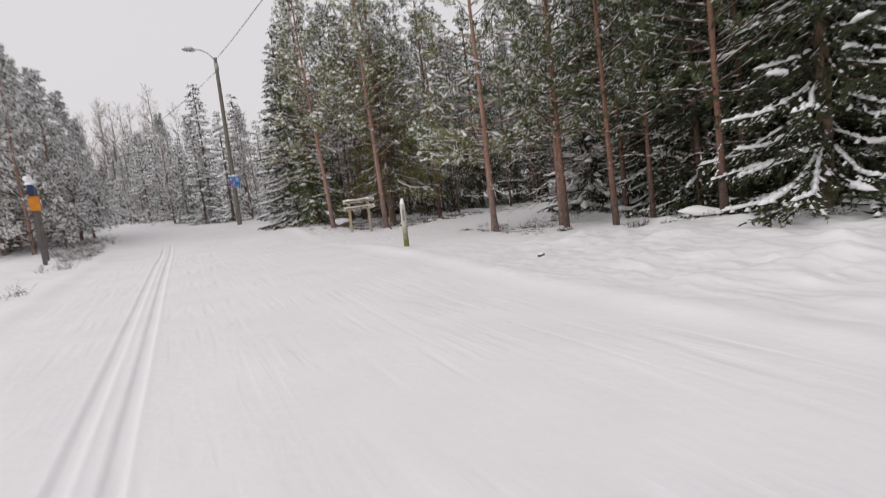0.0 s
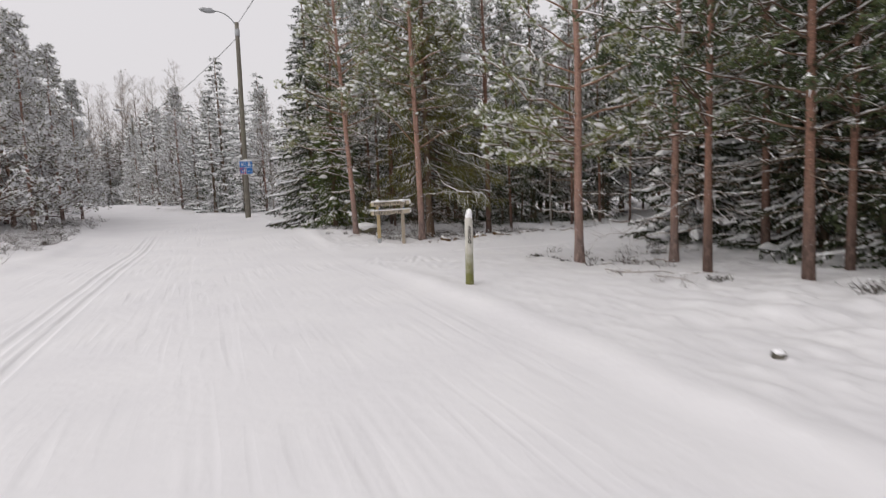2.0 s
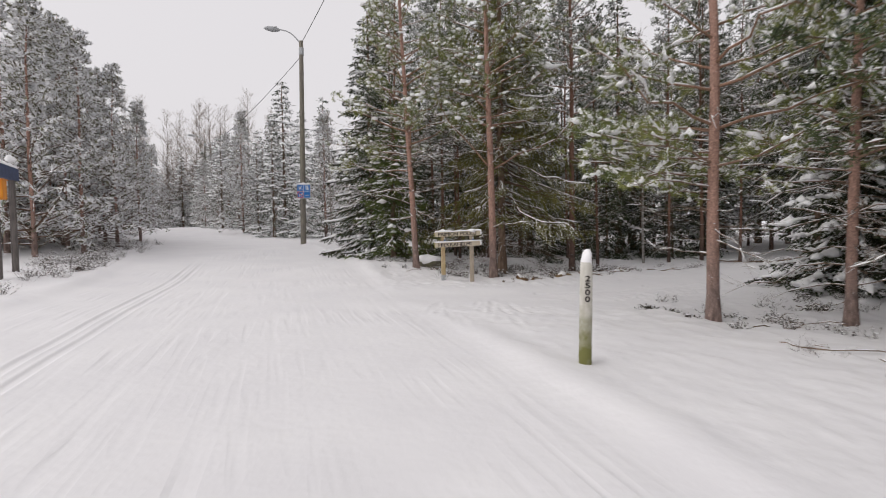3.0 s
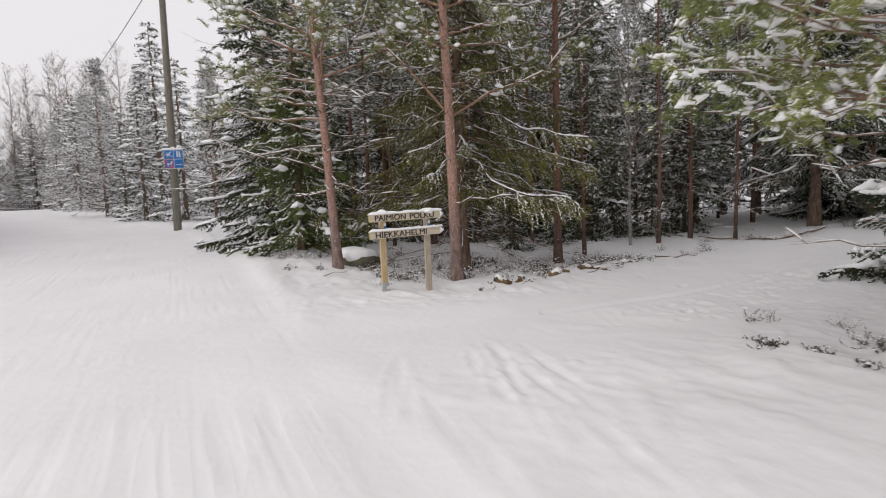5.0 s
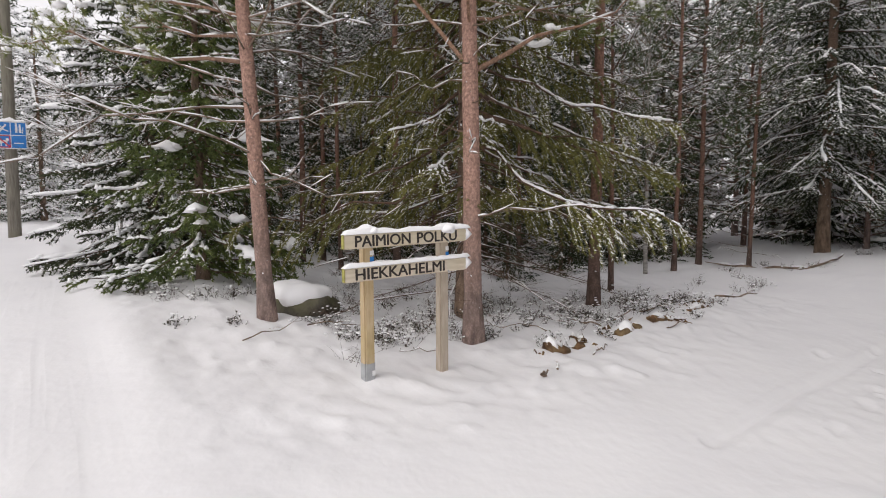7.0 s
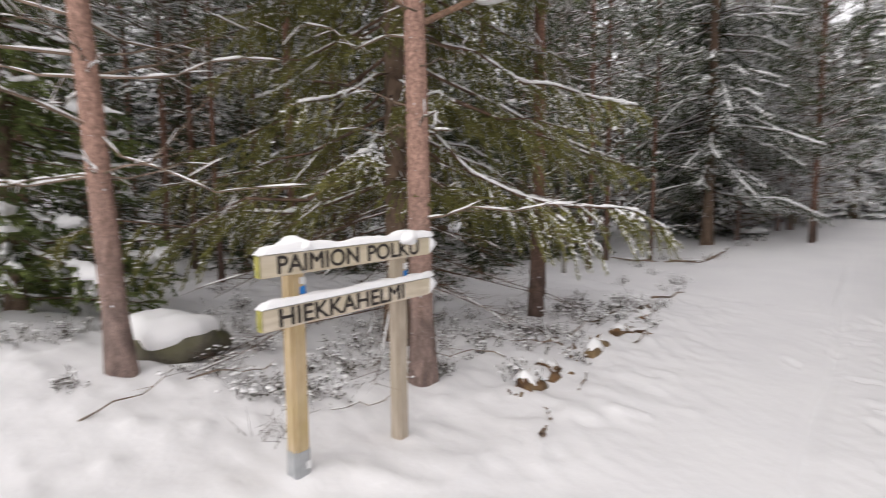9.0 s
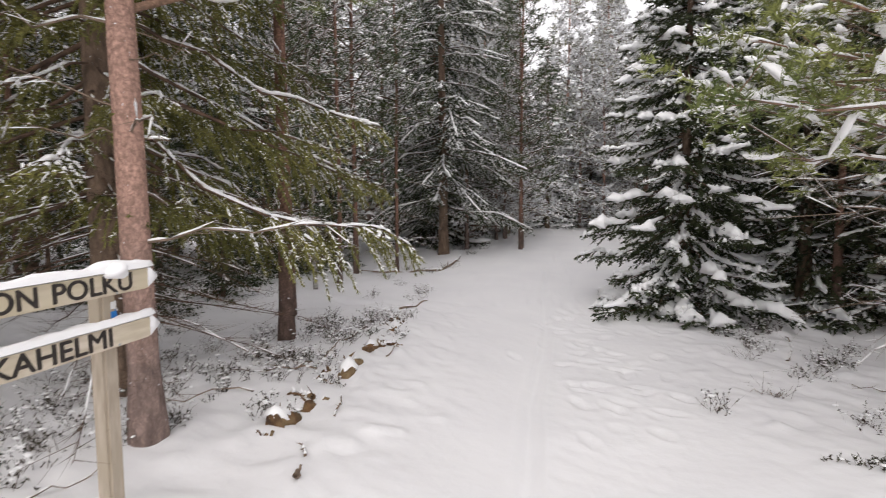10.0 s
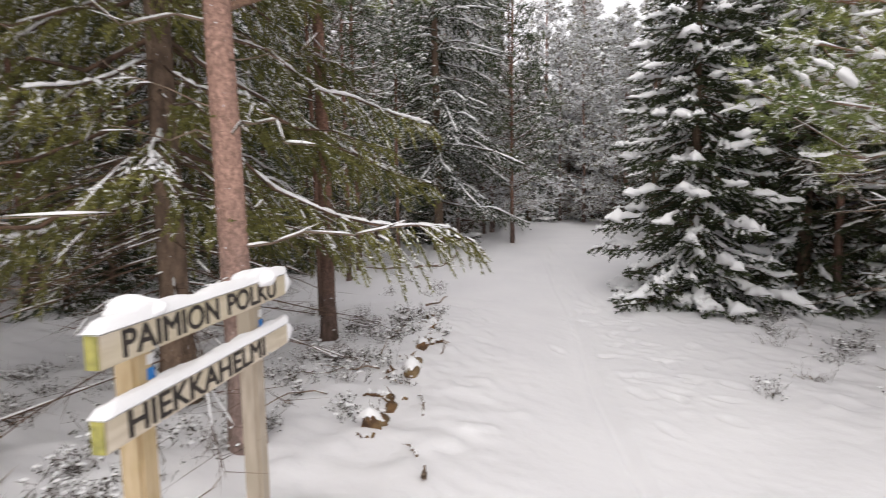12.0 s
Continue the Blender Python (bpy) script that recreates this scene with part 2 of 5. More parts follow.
def tube(sh, pts, radii, sides=6, wobble=0.0, rng=None, cap=True):
    pts, radii = np.asarray(pts, float), np.asarray(radii, float)
    k = len(pts)
    d = unit(np.gradient(pts, axis=0))
    ref = np.where(np.abs(d[:, 2:3]) > 0.8, np.array([[1.0, 0, 0]]), np.array([[0, 0, 1.0]]))
    a = unit(np.cross(d, ref))
    b = np.cross(d, a)
    th = np.arange(sides) / sides * 2 * np.pi
    r = radii[:, None] * np.ones(sides)
    if wobble:
        r = r * (1 + wobble * rng.uniform(-1, 1, (k, sides)))
    v = pts[:, None] + r[..., None] * (np.cos(th)[None, :, None] * a[:, None] + np.sin(th)[None, :, None] * b[:, None])
    i, j = np.meshgrid(np.arange(k - 1), np.arange(sides), indexing="ij")
    p, q = i * sides + j, i * sides + (j + 1) % sides
    f = np.stack([np.stack([p, q, q + sides], -1), np.stack([p, q + sides, p + sides], -1)], 2).reshape(-1, 3)
    v = v.reshape(-1, 3)
    if cap:
        v = np.vstack([v, pts[-1]])
        e = (k - 1) * sides
        f = np.vstack([f, [[e + s, e + (s + 1) % sides, k * sides] for s in range(sides)]])
    sh.add(v, f)


def spikes(sh, p, d, length, width, rng):
    """Thin triangles from p along d: needles, twigs, blades."""
    n = len(p)
    if not n:
        return
    side = unit(np.cross(d, rng.normal(size=(n, 3)))) * np.reshape(width, (-1, 1)) / 2
    v = np.stack([p - side, p + side, p + d * np.reshape(length, (-1, 1))], 1)
    sh.add(v, np.arange(3 * n).reshape(-1, 3))


PAD_F = np.array([[0, 1, 2], [0, 2, 3], [1, 4, 5], [1, 5, 2], [2, 5, 6], [2, 6, 3], [4, 7, 5], [5, 7, 6], [0, 3, 1], [1, 3, 6], [1, 6, 4], [4, 6, 7]])


TENT_F = np.array([[0, 1, 2], [0, 2, 3], [4, 2, 1], [4, 3, 2]])


def pads(sh, a, b, w, h, rng, coarse=False):
    """Long cushions of snow lying on the lines from a to b, w wide and h high."""
    a, b = np.asarray(a, float), np.asarray(b, float)
    w, h = np.reshape(w, -1) * np.ones(len(a)), np.reshape(h, -1) * np.ones(len(a))
    flat = np.linalg.norm((b - a)[:, :2], axis=1) > 0.55 * np.linalg.norm(b - a, axis=1)
    a, b, w, h = a[flat], b[flat], w[flat], h[flat]
    n = len(a)
    if not n:
        return
    if coarse:
        side = unit(np.cross(b - a, np.array([0, 0, 1.0])))
        w, h = np.reshape(w, (-1, 1)) * np.ones((n, 1)), np.reshape(h, (-1, 1)) * np.ones((n, 1))
        m = a + (b - a) * rng.uniform(0.35, 0.75, (n, 1))
        v = np.stack([a, m - side * w * rng.uniform(0.5, 0.85, (n, 1)), m + np.array([0, 0, 1.0]) * h * 1.3, m + side * w * rng.uniform(0.5, 0.85, (n, 1)), b], 1)
        sh.add(v, (TENT_F[None] + 5 * np.arange(n)[:, None, None]))
        return
    d = b - a
    side = unit(np.cross(d, np.array([0, 0, 1.0])))
    up = np.array([0, 0, 1.0])
    w, h = np.reshape(w, (-1, 1)) * np.ones((n, 1)), np.reshape(h, (-1, 1)) * np.ones((n, 1))
    r = lambda: rng.uniform(0.6, 1.25, (n, 1))
    p1, p2 = a + d * rng.uniform(0.15, 0.35, (n, 1)), a + d * rng.uniform(0.6, 0.88, (n, 1))
    v = np.stack([a, p1 - side * w / 2 * r(), p1 + up * h * r(), p1 + side * w / 2 * r(), p2 - side * w / 2 * r(), p2 + up * h * r(), p2 + side * w / 2 * r(), b + up * h * 0.2], 1)
    sh.add(v, (PAD_F[None] + 8 * np.arange(n)[:, None, None]))


def drape(sh, pts, wide, high, rng, n=9, ragged=0.45):
    """One body of snow that lies along a branch and hangs over its sides. pts: the branch; wide: half its breadth; high: its depth."""
    s0 = np.linspace(0, 1, len(pts))
    t = np.linspace(0, 1, n)
    mid = np.stack([np.interp(t, s0, pts[:, i]) for i in range(3)], 1)
    f = unit(np.gradient(mid, axis=0))
    side = unit(np.cross(f, np.array([0, 0, 1.0])) + 1e-6)
    swell = np.sin(np.pi * np.clip(t * 0.93 + 0.05, 0, 1)) ** 0.65 * (1 + 0.35 * np.sin(t * rng.uniform(6, 15) + rng.uniform(0, 6)))
    o = np.array([-1.0, -0.6, 0.0, 0.6, 1.0, 0.0])
    rise = np.array([-0.55, 0.45, 1.0, 0.45, -0.55, -0.75])
    w = wide * swell[:, None] * (1 + ragged * rng.uniform(-1, 1, (n, 6)) * (np.abs(o) > 0.3))
    h = high * swell[:, None] * (1 + 0.3 * rng.uniform(-1, 1, (n, 6)))
    v = mid[:, None] + side[:, None] * (o * w)[..., None] + np.array([0, 0, 1.0]) * (rise * h)[..., None] + np.array([0, 0, 0.4 * high])
    i, j = np.meshgrid(np.arange(n - 1), np.arange(6), indexing="ij")
    p, q = i * 6 + j, i * 6 + (j + 1) % 6
    sh.add(v, np.stack([np.stack([p, q + 6, q], -1), np.stack([p, p + 6, q + 6], -1)], 2))


def _ico(level):
    bm = bmesh.new()
    bmesh.ops.create_icosphere(bm, subdivisions=level, radius=1)
    v, f = np.array([x.co for x in bm.verts]), np.array([[x.index for x in fc.verts] for fc in bm.faces])
    bm.free()
    return v, f


ICO = [_ico(k) for k in (1, 2, 4)]


def lumps(sh, p, size, rng, level=0, flat=0.55):
    """Rounded uneven lumps of snow (or stone) at p."""
    n = len(p)
    if not n:
        return
    if level < 0:
        v0 = np.array([[1, 0, -0.3], [0.2, 1, -0.3], [-1, 0.1, -0.3], [0, -1, -0.3], [0.1, 0, 1]])
        f0 = np.array([[0, 1, 4], [1, 2, 4], [2, 3, 4], [3, 0, 4]])
    else:
        v0, f0 = ICO[level]
    size = np.reshape(size, (-1, 1, 1)) * np.ones((n, 1, 1))
    k = rng.normal(size=(n, 3, 3)) * 0.9
    bend = 1 + 0.22 * np.sin(v0[None] @ k * 2.2 + rng.uniform(0, 6, (n, 1, 3))).sum(-1, keepdims=True) / 1.5
    sc = np.concatenate([rng.uniform(0.8, 1.3, (n, 1, 2)), np.full((n, 1, 1), flat)], -1)
    v = v0[None] * bend * sc * size + p[:, None]
    sh.add(v, f0[None] + len(v0) * np.arange(n)[:, None, None])


def trunk_line(h, lean, rng, k=14, sway=0.05):
    z = np.linspace(0, 1, k)
    ph = rng.uniform(0, 6, 4)
    x = lean[0] * h * z + sway * np.sin(z * 7 + ph[0]) * z + sway * 0.5 * np.sin(z * 17 + ph[1]) * z
    y = lean[1] * h * z + sway * np.sin(z * 6 + ph[2]) * z + sway * 0.5 * np.sin(z * 15 + ph[3]) * z
    return np.stack([x, y, z * h], 1)


def along(line, z):
    return np.stack([np.interp(z, line[:, 2], line[:, i]) for i in range(3)], -1)


def spruce(name, seed, h, reach, z0, r0, fine, snow, label, needle=SPRUCE_NEEDLE, droop=0.35, step=0.28, per=6, lean=(0, 0), bare=0.0, gap=0.1, pad=1.0, big=0.0, curl=0.5, hang=0.25, split=False, lush=1.0, top=0.985, floor=0.12, bare_low=0, trim=None, wide=1.0, powder=0.3):
    """A spruce. fine: 1 for close by, larger for coarser sprays; snow: share of twigs that carry snow; bare: bare inner share of the branches."""
    rng = np.random.default_rng(seed)
    root = tagged(new(name), label, "tree")
    line = trunk_line(h, lean, rng, sway=0.02)
    coarse = fine > 2.0
    tr = Shape()
    zz = np.linspace(0, 1, 16 if fine < 2 else 7)
    rad = r0 * (1 - zz) ** 0.8 + 0.008
    rad[0] *= 1.35
    tube(tr, np.vstack([line[0] - (0, 0, 0.25), along(line, zz * h)]), np.r_[rad[0] * 1.1, rad], 12 if fine < 2 else 6, 0.06, rng)
    piece("trunk", tr, SPRUCE_BARK, root)
    wood, green, white = Shape(), Shape(), Shape()
    z = z0
    az = rng.uniform(0, 6)
    up = np.array([0, 0, 1.0])
    for _ in range(bare_low):
        # dead brown branches below the green ones
        az += rng.uniform(0.5, 1.5)
        zb, L = rng.uniform(0.45, z0 + 0.4), reach * rng.uniform(0.3, 0.8)
        out = np.array([np.cos(az), np.sin(az), 0])
        s = np.linspace(0, 1, 6)
        pts = along(line, np.array(zb)) + out * (L * s)[:, None] + up * (L * -min(0.35, (zb - 0.2) / L) * s**1.2)[:, None] + rng.normal(size=(6, 3)) * 0.02 * L * s[:, None]
        own = Shape()
        tube(own, pts, np.linspace(0.008, 0.002, 6), 4, cap=False)
        m = int(L * 30)
        st = rng.uniform(0.15, 1, m)
        pb = np.stack([np.interp(st, s, pts[:, i]) for i in range(3)], 1)
        spikes(own, pb, unit(out * 0.8 + rng.normal(size=(m, 3)) * (0.7, 0.7, 0.35)), rng.uniform(0.12, 0.45, m), 0.005, rng)
        piece("dead_branch", own, TWIG, root)
        keep = rng.random(5) < 0.5
        pads(white, pts[:-1][keep] + up * 0.008, pts[1:][keep] + up * 0.008, 0.018, 0.012, rng)
    while z < h * top:
        t = z / h
        for _ in range(per if t < 0.85 else 4):
            az += 2 * np.pi / per + rng.normal() * 0.28
            zb = z + rng.uniform(-0.5, 0.5) * step
            L = reach * (1 - t) ** 0.85 * rng.uniform(0.65, 1.15) + 0.12
            if rng.random() < gap:
                continue
            if trim and np.cos(az - trim[0]) > trim[1]:
                L *= trim[2]
            b = along(line, np.array(zb))
            out = np.array([np.cos(az), np.sin(az), 0])
            k = 7 if fine < 1.6 else 4 if fine < 3.5 else 3
            s = np.linspace(0, 1, k)
            dr = droop * rng.uniform(0.6, 1.3) * (1.25 - 1.15 * t)
            dr = min(dr, max(-0.1, (zb - floor) / (L * (1.0 - 0.7 * curl) + 0.05)))
            pts = b + out * (L * s)[:, None] + up * (L * dr * (-s * (1 + 0.3 * curl) + curl * s**2.4))[:, None]
            pts[1:-1] += rng.normal(size=(k - 2, 3)) * 0.024 * L
            own = Shape() if split and zb < 5.5 else wood
            if fine < 3:
                tube(own, pts, np.linspace(0.005 + 0.007 * L, 0.003, k), 5 if fine < 1.6 else 3, cap=False)
            else:
                spikes(own, b[None], unit(pts[-1:] - b), [L], 0.03, rng)
            # side twigs
            m = max(4, int(L * (1 - bare) / (0.055 * fine**0.8)))
            s_t = np.sort(rng.uniform(bare + 0.06, 1.0, m))
            base = np.stack([np.interp(s_t, s, pts[:, i]) for i in range(3)], 1)
            fwd = unit(np.gradient(pts, axis=0))
            f = np.stack([np.interp(s_t, s, fwd[:, i]) for i in range(3)], 1)
            sg = np.where(np.arange(m) % 2, 1, -1)[:, None]
            lat = unit(np.cross(f, up)) * sg
            tl = (0.12 + 0.5 * L * (1.02 - s_t) ** 0.8 * (0.35 + s_t * 0.65)) * rng.uniform(0.5, 1.15, m)
            tl = np.minimum(tl, 0.7)
            td = unit(f * rng.uniform(0.5, 0.95, (m, 1)) + lat * rng.uniform(0.4, 0.9, (m, 1)) - up * hang * rng.uniform(0.1, 2.0, (m, 1)))
            base = np.vstack([base, pts[-2:-1]])
            td = np.vstack([td, fwd[-1:]])
            tl = np.r_[tl, np.linalg.norm(pts[-1] - pts[-2]) + 0.1]
            if fine < 2.9:
                spikes(own, base, td, tl, 0.006 * fine**0.5, rng)
            if own is not wood:
                piece("branch", own, TWIG, root)
            cnt = np.maximum(2, (lush * tl / (0.0068 * fine**1.7)).astype(int))
            idx = np.repeat(np.arange(len(tl)), cnt)
            q = rng.uniform(0.02, 1.0, len(idx))[:, None]
            p = base[idx] + td[idx] * tl[idx][:, None] * q - up * 0.2 * hang * (q**2) * tl[idx][:, None]
            nd = unit(td[idx] * 0.8 + rng.normal(size=(len(idx), 3)) * 0.5 - up * 0.15)
            spikes(green, p, nd, rng.uniform(0.028, 0.055, len(idx)) * fine**0.72 * wide**0.5, 0.0125 * fine**0.85 * wide, rng)
            # snow on the flatter twigs and along the branch
            # (some branches are laden, others have shed theirs)
            laden = rng.random() < snow * 1.35
            where = np.r_[s_t, 0.9]
            keep = (rng.random(len(tl)) < (np.where(where > 0.3, 0.9, 0.3) if laden else snow * 0.3)) & (td[:, 2] > -0.88)
            load = pad * (1.35 if laden else 0.75)
            dust = rng.random(len(idx)) < (powder * (0.5 + 0.5 * q[:, 0]) if laden else 0.18 * powder)
            spikes(white, p[dust] + up * 0.012 * fine**0.5, unit(nd[dust] * (1, 1, 0.5)), rng.uniform(0.03, 0.055, dust.sum()) * fine**0.72, 0.016 * fine**0.85 * wide, rng)
            a0, d0, l0 = base[keep], td[keep], tl[keep][:, None]
            if fine < 1.7:
                # short broken pieces, thinner where the twig hangs
                a0, d0, l0 = np.repeat(a0, 2, 0), np.repeat(d0, 2, 0), np.repeat(l0, 2, 0)
                lo = rng.uniform(0.02, 0.75, l0.shape)
                hi = lo + rng.uniform(0.1, 0.32, l0.shape)
            else:
                lo = rng.uniform(0.05, 0.7, l0.shape)
                hi = lo + rng.uniform(0.15, 0.42, l0.shape)
            thin_load = load * (1.45 if laden else 0.8) * np.clip(1.15 + 1.1 * d0[:, 2], 0.3, 1.0)
            lift = np.array([0, 0, 0.014 * fine**0.4])
            pads(white, a0 + d0 * l0 * lo + lift, a0 + d0 * l0 * hi + lift * 0.7, rng.uniform(0.02, 0.055, len(a0)) * thin_load, rng.uniform(0.012, 0.03, len(a0)) * thin_load, rng, coarse)
            if t < 0.97:
                nb = max(1, int((2.0 if laden else 0.6 * snow) * L / (0.1 if fine < 2.3 else 0.22)))
                sb = rng.uniform(0.1, 0.95, nb)
                sl = rng.uniform(0.07, 0.2, nb) * (1 if fine < 2.3 else 1.7) / L
                pa = np.stack([np.interp(sb, s, pts[:, i]) for i in range(3)], 1) + lift
                pe = np.stack([np.interp(np.minimum(sb + sl, 1), s, pts[:, i]) for i in range(3)], 1) + lift
                pads(white, pa, pe, rng.uniform(0.02, 0.055, nb) * load, rng.uniform(0.01, 0.035, nb) * load, rng, coarse)
            heavy = big and rng.random() < big
            if (heavy or laden and rng.random() < 0.5) and t < 0.96:
                # snow runs along the outer branch in one or two bodies
                for _ in range(1 if fine > 2 or L < 0.8 else 2):
                    lo_s = rng.uniform(0.5, 0.75) if heavy else rng.uniform(0.12, 0.6)
                    hi_s = min(1.06, lo_s + rng.uniform(0.3, 0.6))
                    ss = np.linspace(lo_s, hi_s, 6)
                    run = np.stack([np.interp(np.minimum(ss, 1), s, pts[:, i]) for i in range(3)], 1) + fwd[-1] * np.maximum(0, ss - 1)[:, None] * L + up * 0.01
                    steep = unit(run[-1] - run[0])[2]
                    grow = max(0.3, 1 - 1.3 * abs(steep)) * (0.018 + 0.026 * min(L, 1.8)) * (1.0 if not heavy else 2.5 if fine < 1.6 else 1.7) * rng.uniform(0.6, 1.25) * (0.6 + 0.25 * min(pad, 2.2))
                    drape(white, run, grow, grow * rng.uniform(0.5, 0.75), rng, 11 if fine < 1.8 else 7 if fine < 2.5 else 5)
        z += step * rng.uniform(0.8, 1.2) * (1.0 - 0.4 * t)
    tagged(piece("branchwork", wood, TWIG, root, "brown spruce twigs"), kind="stuff")
    tagged(piece("crown", green, needle, root, "green spruce needles"), kind="stuff")
    tagged(piece("snow", white, SNOW, root, "snow lying on the branches"), kind="stuff")
    return root


def pine(name, seed, h, r0, crown0, reach, fine, snow, label, lean=(0, 0), dead=(1.0, 0.5), deadlen=1.2, bark=PINE_BARK, needle=PINE_NEEDLE, step=0.45, per=4, blob=1.0, sway=0.06, fork=None, split=False, tufts=4, lump=None, wide=1.0, cone=0.55, twiggy=1):
    """A Scots pine: bare trunk with dead snow-lined branches, tufted crown above crown0. dead: first height and share of bare branches."""
    rng = np.random.default_rng(seed)
    root = tagged(new(name), label, "tree")
    line = trunk_line(h, lean, rng, 18, sway)
    tr = Shape()
    coarse = fine > 1.5
    zz = np.linspace(0, 1, 22 if fine < 3 else 8)
    rad = r0 * (1 - zz * 0.96) ** 0.75
    rad[0] *= 1.3
    tube(tr, np.vstack([line[0] - (0, 0, 0.25), along(line, zz * h)]), np.r_[rad[0] * 1.15, rad], 16 if fine < 2 else 8, 0.04, rng)
    wood, deadw, green, white = Shape(), Shape(), Shape(), Shape()

    def limb(b, out, L, rise, curve, k=6):
        s = np.linspace(0, 1, k)
        pts = b + out * (L * s)[:, None] + np.array([0, 0, 1.0]) * (L * (rise * s + curve * s**2))[:, None]
        pts[1:] += rng.normal(size=(k - 1, 3)) * 0.05 * L * s[1:, None]
        return s, pts

    # dead branches
    z = dead[0]
    az = rng.uniform(0, 6)
    while z < crown0 + 1.0:
        if rng.random() < dead[1]:
            for _ in range(rng.integers(1, 4) * twiggy):
                az += rng.uniform(1.2, 2.6)
                out = np.array([np.cos(az), np.sin(az), 0])
                L = deadlen * rng.uniform(0.25, 1.2)
                s, pts = limb(along(line, np.array(z)), out, L, rng.uniform(-0.35, 0.35), rng.uniform(-0.25, 0.2))
                pts[1:] += np.cumsum(rng.normal(size=(5, 3)) * 0.03 * L, 0)
                own = Shape() if split else deadw
                if fine < 5:
                    tube(own, pts, np.linspace(0.004 + 0.0045 * L, 0.0015, 6), 4 if fine < 1.5 else 3, cap=False)
                else:
                    spikes(own, pts[:1], unit(pts[-1:] - pts[:1]), [L], 0.03, rng)
                m = int(3 + L * 9)
                st = rng.uniform(0.25, 1, m)
                pb = np.stack([np.interp(st, s, pts[:, i]) for i in range(3)], 1)
                td = unit(out + rng.normal(size=(m, 3)) * 0.55)
                spikes(own, pb, td, rng.uniform(0.1, 0.35, m) * L, 0.0045 * fine**0.4, rng)
                if split:
                    piece("dead_branch", own, DEAD_TWIG, root)
                if rng.random() < 0.55:
                    pads(white, pts[:-1] + (0, 0, 0.008), pts[1:] + (0, 0, 0.008), 0.018, rng.uniform(0.008, 0.022, 5), rng, coarse)
                sel = rng.random(m) < 0.2
                pads(white, pb[sel] + (0, 0, 0.004), (pb + td * 0.2 * L)[sel], 0.014, 0.01, rng, coarse)
        z += rng.uniform(0.15, 0.4)
    # live crown
    z = crown0
    limbs = []
    while z < h * 0.97:
        t = (z - crown0) / (h - crown0)
        for _ in range(per):
            az += 2 * np.pi / per + rng.normal() * 0.35
            L = reach * (0.65 + 0.35 * np.sin(np.pi * min(1, t * 1.4 + 0.25))) * (1 - t) ** cone * rng.uniform(0.6, 1.15) + 0.2
            limbs.append((along(line, np.array(z + rng.uniform(-0.12, 0.12))), np.array([np.cos(az), np.sin(az), 0]), L, rng.uniform(0.05, 0.4) + 0.5 * t, rng.uniform(-0.15, 0.25), 0.009 + 0.009 * L))
        z += step * rng.uniform(0.75, 1.25) * (1 - 0.3 * t)
    for zf, azf, Lf, rf, thick in fork or ():
        limbs.append((along(line, np.array(zf)), np.array([np.cos(azf), np.sin(azf), 0]), Lf, rf, 0.05, thick * (0.6 if lump else 1)))
    for b, out, L, rise, curve, thick in limbs:
        s, pts = limb(b, out, L, rise, curve)
        own = Shape() if split else wood
        if fine < 5:
            tube(own, pts, np.linspace(thick, 0.004, 6), 6 if fine < 1.5 else 3, cap=False)
        else:
            spikes(own, pts[:1], unit(pts[-1:] - pts[:1]), [L], 2.5 * thick, rng)
        pads(white, pts[:-1] + (0, 0, thick * 0.6), pts[1:] + (0, 0, thick * 0.3), 0.03, rng.uniform(0.01, 0.03, 5), rng, coarse)
        m = max(4, int(L * 7 / fine**0.35))
        st = np.sqrt(rng.uniform(0.12, 1.0, m))
        pb = np.stack([np.interp(st, s, pts[:, i]) for i in range(3)], 1)
        td = unit(out * rng.uniform(0.3, 1, (m, 1)) + rng.normal(size=(m, 3)) * (0.6, 0.6, 0.3) + np.array([0, 0, 0.25]))
        tl = rng.uniform(0.2, 0.55, m) * (0.5 + 0.4 * L) * (1.25 - 0.5 * st)
        spikes(own, pb, td, tl, 0.012 * fine**0.4, rng)
        if split:
            piece("branch", own, PINE_BARK_HIGH, root)
        # tufts: at the end of each shoot and at two or three side shoots
        g = tufts
        q = rng.uniform(0.45, 1.0, (m, g, 1))
        q[:, 0] = 1.0
        tp = (pb[:, None] + td[:, None] * tl[:, None, None] * q + rng.normal(size=(m, g, 3)) * 0.07 * (q < 1)).reshape(-1, 3)
        tdir = unit(np.repeat(td, g, 0) + rng.normal(size=(m * g, 3)) * 0.45 + (0, 0, 0.3))
        cnt = max(5, int(34 / fine**1.5))
        idx = np.repeat(np.arange(len(tp)), cnt)
        tlen = 0.11 * fine**0.2
        p = tp[idx] - tdir[idx] * rng.uniform(0, tlen, (len(idx), 1))
        nd = unit(tdir[idx] * 0.55 + rng.normal(size=(len(idx), 3)) * 0.6)
        spikes(green, p, nd, rng.uniform(0.05, 0.085, len(idx)) * fine**0.45 * wide**0.4, 0.0085 * fine**0.9 * wide, rng)
        dust = np.repeat(rng.random(len(tp)) < snow * 1.6, cnt) & (rng.random(len(idx)) < 0.4)
        spikes(white, p[dust] + (0, 0, 0.012), unit(nd[dust] * (1, 1, 0.5)), rng.uniform(0.05, 0.08, dust.sum()) * fine**0.45, 0.011 * fine**0.9 * wide, rng)
        sel = rng.random(len(tp)) < snow
